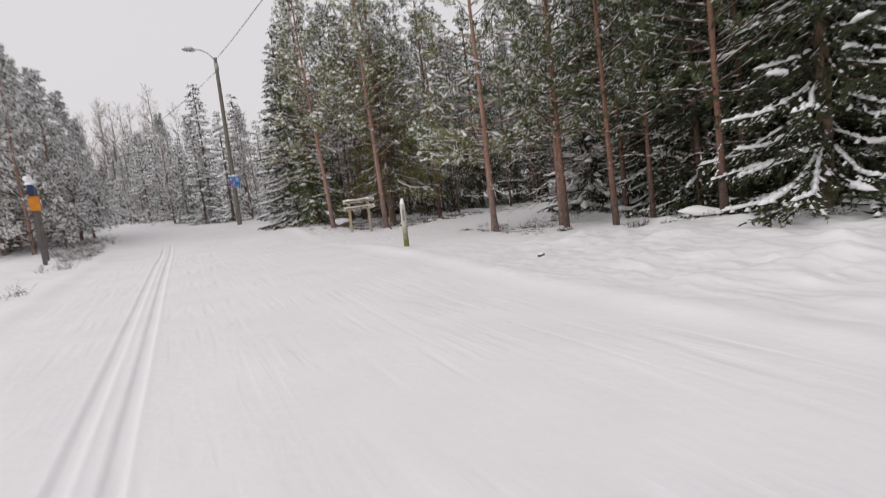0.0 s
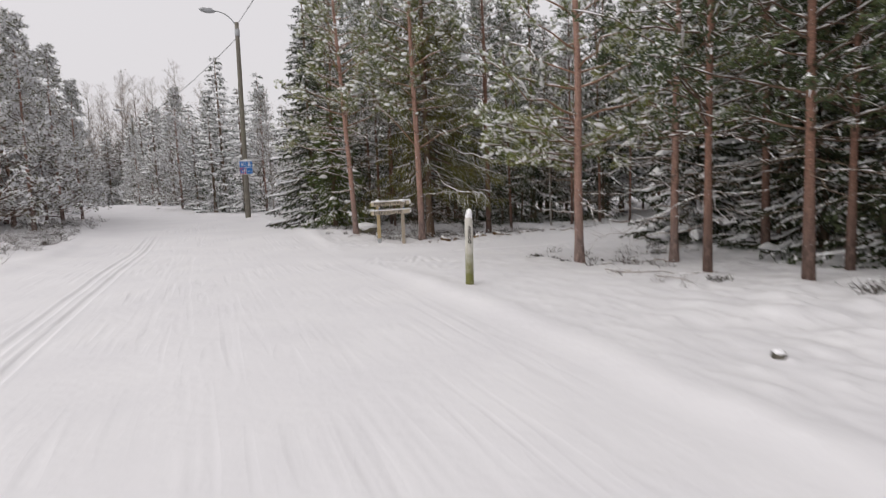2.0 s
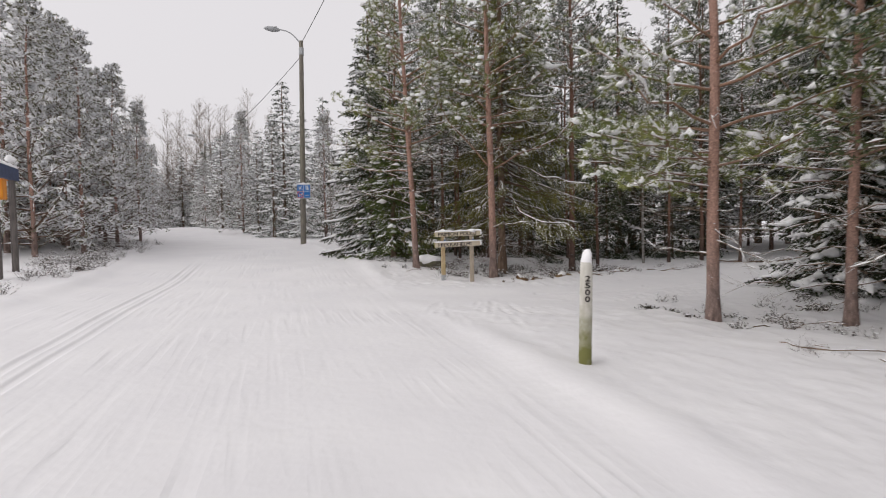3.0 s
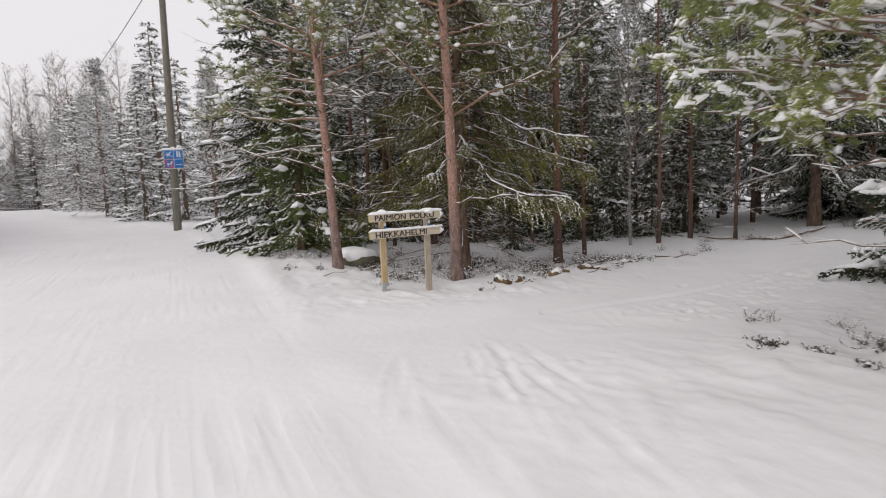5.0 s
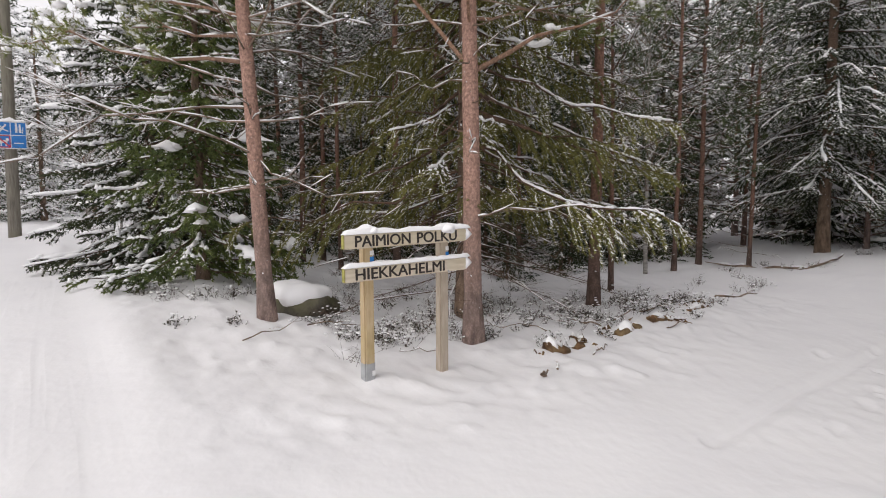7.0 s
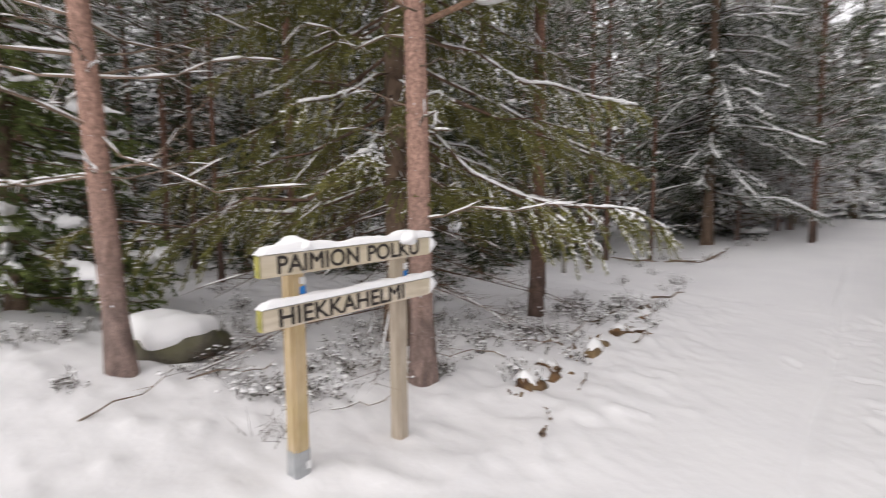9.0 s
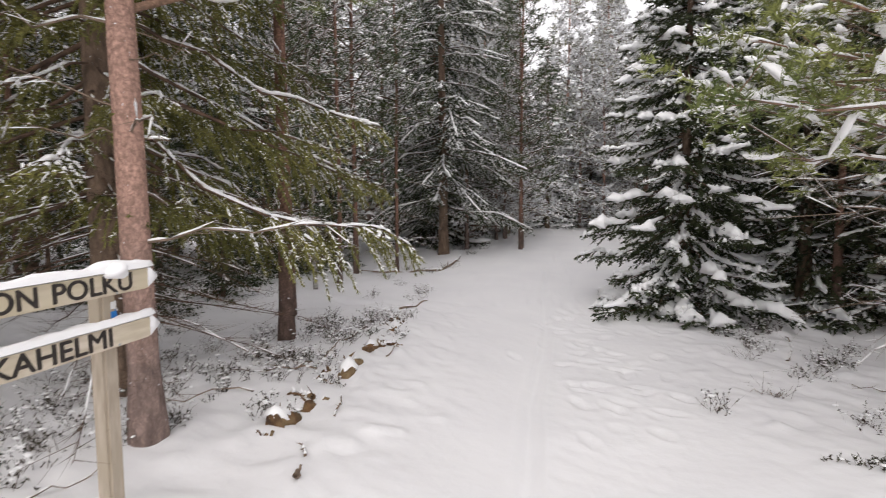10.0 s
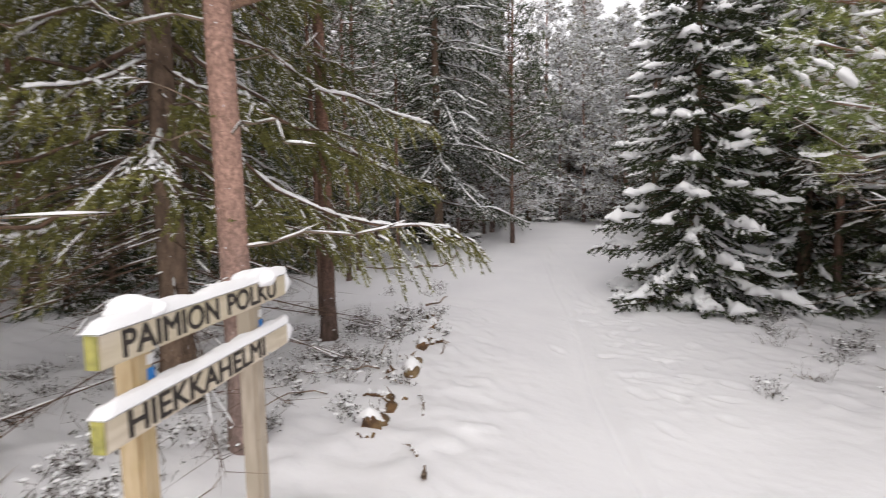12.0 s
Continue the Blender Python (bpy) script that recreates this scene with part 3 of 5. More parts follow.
        if lump:
            # soft bodies of snow that sit along the shoots, among the needles
            for e in np.nonzero(sel.reshape(m, g).any(1))[0]:
                far = pb[e] + td[e] * tl[e] * 1.12 - (0, 0, 0.03)
                run = np.linspace(pb[e] + td[e] * tl[e] * rng.uniform(0.25, 0.7), far, 4) + rng.normal(size=(4, 3)) * 0.02
                grow = rng.uniform(0.015, 0.036) * lump
                drape(white, run, grow, grow * rng.uniform(0.75, 1.05), rng, 9, 0.25)
            lumps(white, tp + rng.normal(size=tp.shape) * 0.03, rng.uniform(0.006, 0.02, len(tp)), rng, -1, 0.7)
        else:
            lumps(white, tp[sel] + (0, 0, 0.012), 0.025 + 0.06 * rng.random(sel.sum()) ** 2 * blob, rng, 0 if fine < 1.5 else -1, 0.6)
    piece("trunk", tr, bark, root)
    if not split:
        tagged(piece("dead_branchwork", deadw, DEAD_TWIG, root, "bare dead lower branches"), kind="stuff")
        tagged(piece("branchwork", wood, PINE_BARK_HIGH if fine < 2 else TWIG, root, "orange-brown pine limbs"), kind="stuff")
    tagged(piece("crown", green, needle, root, "tufts of long pine needles"), kind="stuff")
    tagged(piece("snow", white, SNOW, root, "snow lying on the branches"), kind="stuff")
    return root


def bare_tree(name, seed, h, r0, label, mat=BIRCH_BARK, spread=0.3, n=60, frost=0.5):
    """A leafless birch with thin rising twigs."""
    rng = np.random.default_rng(seed)
    root = tagged(new(name), label, "tree")
    line = trunk_line(h, (rng.normal() * 0.02, rng.normal() * 0.02), rng, 12, 0.08)
    tr, tw, white = Shape(), Shape(), Shape()
    zz = np.linspace(0, 1, 14)
    tube(tr, np.vstack([line[0] - (0, 0, 0.25), along(line, zz * h)]), np.r_[r0 * 1.2, r0 * (1 - zz * 0.95)], 8, 0.05, rng)
    for i in range(n):
        z = h * rng.uniform(0.18, 0.97)
        az = rng.uniform(0, 6.3)
        L = h * spread * (1.05 - z / h) ** 0.7 * rng.uniform(0.4, 1.1)
        out = np.array([np.cos(az), np.sin(az), 0])
        s = np.linspace(0, 1, 5)
        pts = along(line, np.array(z)) + out * (L * 0.6 * s**0.9)[:, None] + np.array([0, 0, 1.0]) * (L * 0.8 * s)[:, None]
        pts[1:] += rng.normal(size=(4, 3)) * 0.03 * L
        tube(tw, pts, np.linspace(0.004 + 0.006 * L, 0.003, 5), 3, cap=False)
        m = int(5 + L * 7)
        st = rng.uniform(0.2, 1, m)
        pb = np.stack([np.interp(st, s, pts[:, k]) for k in range(3)], 1)
        td = unit(out * 0.5 + np.array([0, 0, 0.5]) + rng.normal(size=(m, 3)) * 0.45)
        tl = rng.uniform(0.15, 0.5, m) * (0.4 + L * 0.5)
        spikes(tw, pb, td, tl, 0.009, rng)
        sel = rng.random(m) < frost
        pads(white, pb[sel], (pb + td * tl[:, None] * 0.7)[sel], 0.016, 0.012, rng, True)
        pads(white, pts[:-1] + (0, 0, 0.006), pts[1:] + (0, 0, 0.006), 0.02, 0.014, rng, True)
    piece("trunk", tr, mat, root)
    tagged(piece("twigwork", tw, DEAD_TWIG, root, "fine grey-brown leafless twigs"), kind="stuff")
    tagged(piece("snow", white, SNOW, root, "snow lining the twigs"), kind="stuff")
    return root


# ---- ground ----
HEAD = radians(26.5)
ACROSS, ALONG = np.array([math.cos(HEAD), math.sin(HEAD)]), np.array([-math.sin(HEAD), math.cos(HEAD)])
TRAIL = np.array([(-3.5, 18.2), (-0.3, 19.6), (2.6, 21.2), (5.2, 22.9), (9.5, 25.0), (14.5, 26.9), (20.0, 28.4), (23.5, 29.2)])


def trail_off(x, y):
    """How far a place lies from the middle of the footpath."""
    p = np.stack([np.asarray(x, float), np.asarray(y, float)], -1)
    best = np.full(p.shape[:-1], 1e9)
    for a, b in zip(TRAIL[:-1], TRAIL[1:]):
        d = b - a
        s = np.clip(((p - a) @ d) / (d @ d), 0, 1)[..., None]
        best = np.minimum(best, np.linalg.norm(p - a - s * d, axis=-1))
    return best


RUT = ((-1.2, 19.75), (0.4, 20.6), (2.97, 21.75), (5.3, 23.0), (9.5, 25.05), (14.5, 26.95))


def rut_off(x, y):
    """How far a place lies from the rut in the footpath."""
    p = np.stack([np.asarray(x, float), np.asarray(y, float)], -1)
    best = np.full(p.shape[:-1], 1e9)
    for a, b in zip(RUT[:-1], RUT[1:]):
        a, d = np.array(a), np.subtract(b, a)
        q = np.clip(((p - a) @ d) / (d @ d), 0, 1)[..., None]
        best = np.minimum(best, np.linalg.norm(p - a - q * d, axis=-1))
    return best


def road_uv(x, y):
    return x * ACROSS[0] + y * ACROSS[1], x * ALONG[0] + y * ALONG[1]


def road_mid(v):
    w = np.clip(v - 22, 0, 23)
    return 0.85 - 0.0075 * w**2 - 0.345 * np.maximum(0, v - 45)


def waves(x, y, size, seed):
    """A smooth random relief of about unit height."""
    rng = np.random.default_rng(seed)
    table, turn = rng.uniform(-1, 1, 4096), rng.uniform(0, 6)
    x, y = (x * np.cos(turn) - y * np.sin(turn)) / size * 2, (x * np.sin(turn) + y * np.cos(turn)) / size * 2
    i, j = np.floor(x), np.floor(y)
    fx, fy = x - i, y - j
    fx, fy = fx * fx * (3 - 2 * fx), fy * fy * (3 - 2 * fy)

    def corner(a, b):
        return table[((i + a).astype(np.int64) * 73 + (j + b).astype(np.int64) * 1511) % 4096]

    return 1.4 * ((corner(0, 0) * (1 - fx) + corner(1, 0) * fx) * (1 - fy) + (corner(0, 1) * (1 - fx) + corner(1, 1) * fx) * fy)


STEPS = np.random.default_rng(77)
TREADS = 210
_s = STEPS.uniform(0, 1, TREADS)
_k = 1.25 + _s * 3.95
# trodden dents along the footpath: place, heading, half length and half width
PRINTS = np.stack([np.interp(_k, range(len(TRAIL)), TRAIL[:, 0]) + 0.2 + STEPS.normal(size=TREADS) * 0.42, np.interp(_k, range(len(TRAIL)), TRAIL[:, 1]) - 0.3 + STEPS.normal(size=TREADS) * 0.42,
                   0.5 + STEPS.normal(size=TREADS) * 0.9, STEPS.uniform(0.1, 0.16, TREADS), STEPS.uniform(0.05, 0.075, TREADS)], 1)


# long gouges where skiers cut the corner
_g = STEPS.uniform(-1, 1, (14, 3))
PRINTS = np.vstack([PRINTS, np.stack([-2.4 + 0.8 * _g[:, 0], 16.4 + 1.2 * _g[:, 1], np.full(14, -1.42) + 0.16 * _g[:, 2], STEPS.uniform(0.35, 0.8, 14), STEPS.uniform(0.05, 0.08, 14)], 1)])


def prints(x, y):
    z = np.zeros(np.shape(x))
    if z.size < 10:
        return z
    for i, (px, py, a, l, w) in enumerate(PRINTS):
        near = np.nonzero((np.abs(x - px) < 2.2 * l + 0.2) & (np.abs(y - py) < 2.2 * l + 0.2))
        dx, dy = x[near] - px, y[near] - py
        p, q = (dx * np.cos(a) + dy * np.sin(a)) / l, (dy * np.cos(a) - dx * np.sin(a)) / w
        r = p * p + q * q
        z[near] += (0.5 + 0.1 * (i * 37 % 11) if i < TREADS else 0.5) * (-0.017 * np.exp(-r * r) + 0.005 * np.exp(-((np.sqrt(r) - 1.5) / 0.4) ** 2))
    return z


def smooth(x, a, b):
    s = np.clip((x - a) / (b - a), 0, 1)
    return s * s * (3 - 2 * s)


BUMPS = ((1.5, 19.3, 2.5, -0.2), (-12.4, 32, 4, 0.22), (-6.3, 24, 1.6, 0.24), (5, 17, 2, -0.12), (5.8, 29, 2, -0.15), (-1, 12, 3, 0.1), (-12, 19.5, 2.5, -0.15), (7, 11.5, 2, 0.15), (-14.4, 18.8, 1.6, 0.12))


def lie(x, y):
    """The lie of the land without its small relief."""
    u, v = np.clip(x / 10, -3, 2.2), np.clip(y / 10 - 2, -2.6, 3.2)
    z = 0.1357 - 0.1671 * u + 0.2394 * v + 0.1267 * u * u + 0.0566 * u * v + 0.0367 * v * v
    for cx, cy, s, hh in BUMPS:
        z = z + hh * np.exp(-((x - cx) ** 2 + (y - cy) ** 2) / (2 * s * s))
    return z


LOG = np.array((-1.62, 21.74)), np.array((1.75, 23.55))


def height(x, y):
    x, y = np.asarray(x, float), np.asarray(y, float)
    u, v = road_uv(x, y)
    off = np.abs(u - road_mid(v))
    t = trail_off(x, y)
    calm = 1 - 0.7 * np.exp(-((x - 0.3) ** 2 + (y - 14.5) ** 2) / 18)
    wild = calm * smooth(off, 3.5, 6.5) * smooth(t, 1.3, 2.6)
    z = lie(x, y)
    near = 1.0 - smooth(v, 9.5, 12.5)
    rough = calm * (1 + 0.3 * near) * smooth(off, 5.0 - 1.0 * near, 6.8 - 1.5 * near) * smooth(trail_off(x, y), 1.6, 3.0)
    z = z + rough * ((0.02 + 0.06 * near) * np.maximum(0, waves(x, y, 1.3, 21)) ** 1.5 + 0.018 * waves(x, y, 0.8, 22) - 0.02)
    z = z + wild * (0.06 * waves(x, y, 3.6, 1) + 0.02 * np.abs(waves(x, y, 1.5, 2)) + 0.02 * waves(x, y, 0.7, 3) + 0.008 * waves(x, y, 0.35, 9))
    z = z + calm * smooth(off, 3.2, 4.4) * smooth(t, 0.9, 1.8) * (0.008 * waves(x, y, 0.55, 31) + 0.022 * np.maximum(0, waves(x, y, 0.4, 32)) ** 2 + 0.008 * waves(x, y, 0.23, 33))
    # the groomed road lies a little lower, with a ploughed rim along its edges
    z = z + 0.05 * (0.15 + 0.85 * smooth(t, 1.5, 4.5)) * np.exp(-((off - 3.75) / 0.28) ** 2) * (0.8 + 0.3 * waves(x, y, 2.5, 4))
    road = 1 - smooth(off, 3.2, 3.7)
    z = z - 0.03 * road + 0.006 * waves(x, y, 1.5, 5)
    # two cut ski tracks
    on = 1 - smooth(v, 24, 28)
    for c in (-0.86, -0.57):
        z = z - 0.018 * on * np.exp(-((u - c) / 0.06) ** 4)
        z = z + 0.006 * on * (np.exp(-((u - c - 0.085) / 0.03) ** 2) + np.exp(-((u - c + 0.085) / 0.03) ** 2))
    # trodden footpath: a lumpy tread beside one narrow sledge rut
    tread = 1 - smooth(t, 0.3, 1.3)
    z = z + tread * -0.045 * (1 - road * 0.8)
    lumpy = np.exp(-((t - 0.3) / 0.42) ** 2) * (1 - road * 0.85) * smooth(x, -2.2, -0.6)
    z = z + lumpy * (0.008 * np.maximum(0, waves(x, y, 0.45, 7)) ** 1.5 + 0.003 * waves(x, y, 0.2, 8) + 0.006 * waves(x, y, 0.9, 23))
    z = z + smooth(t, 0.5, 1.4) * 0.008 * waves(x, y, 0.9, 24) * (1 - road)
    r = rut_off(x, y)
    z = z - 0.03 * np.exp(-(r / 0.055) ** 4) * (1 - road * 0.7) + 0.008 * np.exp(-((np.abs(r) - 0.1) / 0.04) ** 2) * (1 - road)
    # the log by the path lies under a low ridge
    d = LOG[1] - LOG[0]
    q = np.clip(((x - LOG[0][0]) * d[0] + (y - LOG[0][1]) * d[1]) / (d @ d), 0, 1)
    away = np.hypot(x - LOG[0][0] - q * d[0], y - LOG[0][1] - q * d[1])
    z = z + 0.06 * np.exp(-(away / 0.17) ** 2) * (0.75 + 0.5 * waves(x, y, 0.7, 35))
    return z + prints(x, y)


def spread(lo, hi, fine_lo, fine_hi, step, extra=(), growth=1.12):
    """Grid lines: fine in the middle, ever wider towards lo and hi."""
    mid = np.arange(fine_lo, fine_hi, step)
    out, d, p = [], step, fine_hi
    while p < hi:
        out.append(p)
        d *= growth
        p += d
    out.append(hi)
    left, d, p = [], step, fine_lo - step
    while p > lo:
        left.append(p)
        d *= growth
        p -= d
    left.append(lo)
    return np.unique(np.round(np.r_[left, mid, out, extra], 4))


gu = spread(-900, 900, -4, 13, 0.13, np.r_[np.arange(-1.05, -0.35, 0.022), np.arange(3.8, 14.0, 0.055)], 1.2)
gv = spread(-600, 1500, 1.5, 25, 0.13, np.arange(14.4, 20.0, 0.055), 1.2)
GU, GV = np.meshgrid(gu, gv, indexing="ij")
GX, GY = GU * ACROSS[0] + GV * ALONG[0], GU * ACROSS[1] + GV * ALONG[1]
sheet = Shape()
gi, gj = np.meshgrid(np.arange(len(gu) - 1), np.arange(len(gv) - 1), indexing="ij")
g0 = gi * len(gv) + gj
g1 = g0 + len(gv)
sheet.add(np.stack([GX, GY, height(GX, GY)], -1), np.stack([np.stack([g0, g1, g1 + 1], -1), np.stack([g0, g1 + 1, g0 + 1], -1)], 2))
ground = piece("ground", sheet, SNOW_GROUND)
tagged(ground, "white snow-covered ground with a groomed ski road and footpath", "ground", kind="structure")


def stand(x, y, sink=0.03):
    return float(height(x, y)) - sink


def place(ob, x, y, turn=0.0, scale=1.0):
    ob.matrix_basis = Matrix.LocRotScale((x, y, stand(x, y)), Euler((0, 0, turn)), (scale,) * 3)
    return ob


def again(ob, x, y, turn=0.0, scale=1.0):
    return copy_thing(ob, Matrix.LocRotScale((x, y, stand(x, y)), Euler((0, 0, turn)), (scale / ob.scale[0],) * 3))

# ---- trees by the sign and the fork ----
put = []


def here(ob, x, y, turn=0.0, scale=1.0):
    put.append((x, y))
    return place(ob, x, y, turn, scale)


def twin(ob, x, y, turn=0.0, scale=1.0):
    put.append((x, y))
    return again(ob, x, y, turn, scale)


here(pine("pine", 11, 12.0, 0.112, 4.3, 2.0, 1.1, 0.35, "orange-barked pine trunk with snow-lined branches behind the sign", lean=(-0.014, 0.012), dead=(1.3, 0.75), deadlen=1.3,
          fork=((3.15, 2.9, 1.9, 1.25, 0.03), (3.1, 0.05, 2.3, 0.5, 0.034), (3.6, 4.4, 1.5, 0.6, 0.02), (3.7, 0.4, 1.8, 0.3, 0.022)), sway=0.03, split=True, needle=PINE_NEEDLE_FRESH, wide=1.2), -2.34, 22.3)
here(pine("pine", 12, 11.5, 0.095, 3.7, 1.9, 1.2, 0.4, "slender leaning pine with bare snow-lined lower branches", lean=(-0.045, 0.01), dead=(1.6, 0.95), deadlen=1.9, twiggy=2,
          fork=((3.0, 2.9, 2.4, 0.1, 0.026), (3.3, 2.5, 2.0, 0.12, 0.022), (3.5, 3.3, 2.0, 0.1, 0.02)), sway=0.03, split=True, needle=PINE_NEEDLE_FRESH, wide=1.2), -4.72, 22.83)
here(pine("pine", 13, 11.5, 0.095, 5.0, 1.7, 1.5, 0.4, "reddish pine trunk with scaly bark beside the footpath", lean=(0.005, 0.0), dead=(1.8, 0.5), sway=0.03, split=True, bark=PINE_BARK_RED), 0.04, 24.0)
here(spruce("spruce", 21, 14.0, 3.05, 2.0, 0.12, 0.97, 0.36, "large spruce with long drooping green branches dusted with snow", SPRUCE_NEEDLE_FRESH, droop=0.42, step=0.3, per=6, bare=0.14, gap=0.08, curl=0.3, hang=0.9, pad=0.7, big=0.06, split=True, top=0.6, floor=1.3, lush=1.8, bare_low=44, trim=(-1.95, 0.4, 0.5), wide=1.1, powder=0.2), -2.13, 23.6)
here(spruce("spruce", 22, 5.6, 1.6, 0.35, 0.085, 1.35, 0.34, "small green spruce with low snow-topped branches", SPRUCE_NEEDLE_MID, droop=0.45, step=0.3, hang=0.5, pad=1.1, big=0.16, split=True, lush=2.0, wide=1.45, gap=0.1, powder=0.07, per=7), -5.98, 25.05)
here(spruce("spruce", 23, 8.8, 1.8, 0.1, 0.09, 1.35, 0.36, "bushy spruce with thick pads of snow on its branches", droop=0.55, step=0.27, hang=0.35, pad=1.8, big=0.6, gap=0.04, per=8, split=True, lush=1.6, wide=1.5, powder=0.16), 6.2, 20.63)
snowy = spruce("spruce", 24, 11.0, 2.1, 0.3, 0.12, 1.9, 0.36, "dark spruce with snow-laden bending branches", SPRUCE_NEEDLE, droop=0.55, step=0.3, per=7, hang=0.4, pad=1.6, big=0.3, lush=1.3, wide=1.5, powder=0.16)
here(spruce("spruce", 33, 17.0, 3.1, 1.9, 0.15, 1.6, 0.8, "dark spruce with long bowed branches bent under snow", droop=0.22, step=0.5, per=7, hang=0.55, pad=1.0, big=0.5, split=True, gap=0.2, curl=-1.2, lush=1.9, bare=0.05, wide=1.4, top=0.55, floor=0.9, powder=0.3), 9.7, 29.0)
here(snowy, 12.6, 31.7)
twin(snowy, 7.9, 18.9, 2.0, 0.95)
twin(snowy, -7.6, 27.9, 0.6, 0.95)
twin(snowy, 7.7, 17.4, 5.0, 0.9)
twin(snowy, 10.4, 19.8, 3.3, 1.1)
twin(snowy, 8.1, 10.6, 4.0, 1.15)
twin(snowy, 10.9, 12.2, 1.1, 1.2)
here(pine("pine", 14, 11.5, 0.108, 2.7, 2.3, 1.3, 0.2, "pine with low spreading tufted branches carrying snow", per=3, step=0.6, lean=(0.0, 0.0), dead=(1.2, 0.8), deadlen=1.4, blob=1.4, split=True, lump=1.6, wide=1.35, needle=PINE_NEEDLE_FRESH,
          fork=((2.5, 1.3, 2.2, 0.22, 0.03), (3.0, 0.9, 2.5, 0.2, 0.03), (2.8, 1.9, 2.2, 0.25, 0.025), (3.3, 2.5, 2.2, 0.2, 0.025), (2.4, 2.9, 1.8, 0.25, 0.022), (2.6, 2.2, 2.6, 0.1, 0.03), (2.3, 1.7, 2.0, 0.12, 0.025), (3.2, 3.3, 2.2, 0.12, 0.025),
                (2.6, 3.1, 2.1, 0.05, 0.034), (3.0, 3.4, 2.0, 0.1, 0.03), (2.9, 2.8, 2.0, 0.05, 0.03), (3.4, 3.1, 1.9, 0.1, 0.03), (2.4, 3.5, 1.7, 0.06, 0.025))), 1.82, 17.15)
here(pine("pine", 15, 11.5, 0.095, 2.9, 2.1, 1.3, 0.22, "pine with many bare twigs below a snowy crown", twiggy=3, per=3, step=0.6, lean=(0.01, 0.0), dead=(0.7, 1.0), deadlen=1.9, blob=1.4, split=True, lump=1.6, wide=1.35, needle=PINE_NEEDLE_FRESH, fork=((2.7, 2.6, 2.3, 0.1, 0.03), (3.1, 1.9, 2.2, 0.15, 0.028), (2.5, 3.1, 2.4, 0.05, 0.026))), 4.12, 17.28)
tall = pine("pine", 16, 15.0, 0.072, 2.6, 2.0, 3.1, 0.07, "tall straight pine with a bare orange-brown trunk", lean=(0.006, 0.0), dead=(1.5, 0.5), blob=1.1, wide=1.25, bark=PINE_BARK_RED)
here(tall, 3.57, 14.43)
tall2 = pine("pine", 17, 14.0, 0.075, 2.4, 1.9, 3.1, 0.07, "tall thin pine with a bare reddish trunk", lean=(-0.01, 0.01), dead=(1.2, 0.7), blob=1.1, wide=1.25, bark=PINE_BARK_RED)
here(tall2, 4.5, 13.05)
for i, (x, y, s) in enumerate(((5.85, 14.0, 0.9), (6.5, 11.63, 1.1), (8.16, 16.1, 1.0), (7.3, 18.4, 0.9), (13.05, 27.95, 0.9))):
    twin(tall, x, y, 1.3 * i, s)
for i, (x, y, s) in enumerate(((6.42, 17.5, 1.15), (5.4, 28.6, 0.9), (9.1, 31.3, 0.9), (13.6, 28.2, 0.9), (1.0, 25.2, 0.6), (7.8, 13.0, 1.0), (-6.4, 27.0, 0.85))):
    twin(tall2, x, y, 1.7 * i, s)
thin = bare_tree("birch", 31, 8.5, 0.05, "thin pale leafless birch lined with snow", n=50)
here(thin, 2.9, 27.1)
twin(thin, -12.6, 36.5, 1.0, 0.9)
twin(thin, -11.0, 35.0, 3.0, 0.8)

slim = pine("pine", 34, 12.0, 0.062, 4.2, 1.3, 2.6, 0.4, "slim young pine with a reddish trunk and many dead twigs", lean=(0.01, 0.0), dead=(0.5, 0.95), deadlen=1.3, bark=PINE_BARK_RED)
here(slim, -4.75, 28.4)
for i, (x, y, s) in enumerate(((-4.35, 29.6, 0.95), (-2.75, 27.2, 1.2), (-3.9, 27.4, 0.8), (-5.4, 30.2, 1.0), (-3.1, 30.6, 1.1), (-1.6, 29.2, 1.0), (-6.9, 28.6, 0.9), (0.3, 28.3, 0.9), (3.88, 27.47, 0.9), (6.67, 28.3, 0.9))):
    twin(slim, x, y, 1.4 * i, s)

# ---- the forest behind ----
dark = spruce("spruce", 25, 10.0, 1.7, 1.25, 0.10, 2.9, 0.5, "dark spruce in the shade of the forest", droop=0.45, step=0.3, per=6, hang=0.4, pad=1.8, lush=1.2, wide=1.3, powder=0.4)
shade = spruce("spruce", 29, 10.0, 1.9, 0.1, 0.10, 3.4, 0.04, "dark sheltered spruce almost free of snow", droop=0.45, step=0.27, per=6, hang=0.5, pad=1.6, lush=0.7, wide=2.1)
here(shade, 8.9, 13.9)
dark2 = spruce("spruce", 26, 11.5, 2.0, 1.5, 0.13, 3.0, 0.36, "tall spruce dusted with snow", droop=0.5, step=0.36, per=5, hang=0.4, pad=2.0, lush=1.1, wide=1.5)
far_spruce = spruce("spruce", 27, 9.0, 2.0, 0.15, 0.10, 4.2, 0.3, "snow-covered spruce at the edge of the wood", SPRUCE_NEEDLE_RIMED, droop=0.4, step=0.34, per=6, pad=2.2, wide=1.5)
far_pine = pine("pine", 18, 8.6, 0.07, 0.45, 2.1, 5.0, 0.5, "young pine powdered with snow at the edge of the wood", dead=(0.4, 0.9), deadlen=1.4, blob=0.8, step=0.42, per=5, tufts=2, wide=1.7, cone=1.25, needle=PINE_NEEDLE_RIMED)
far_birch = bare_tree("birch", 32, 12.0, 0.07, "tall leafless birch grey with frost", n=130, spread=0.3, frost=0.12)
here(dark, -1.2, 30.2)
here(dark2, 2.6, 30.2)
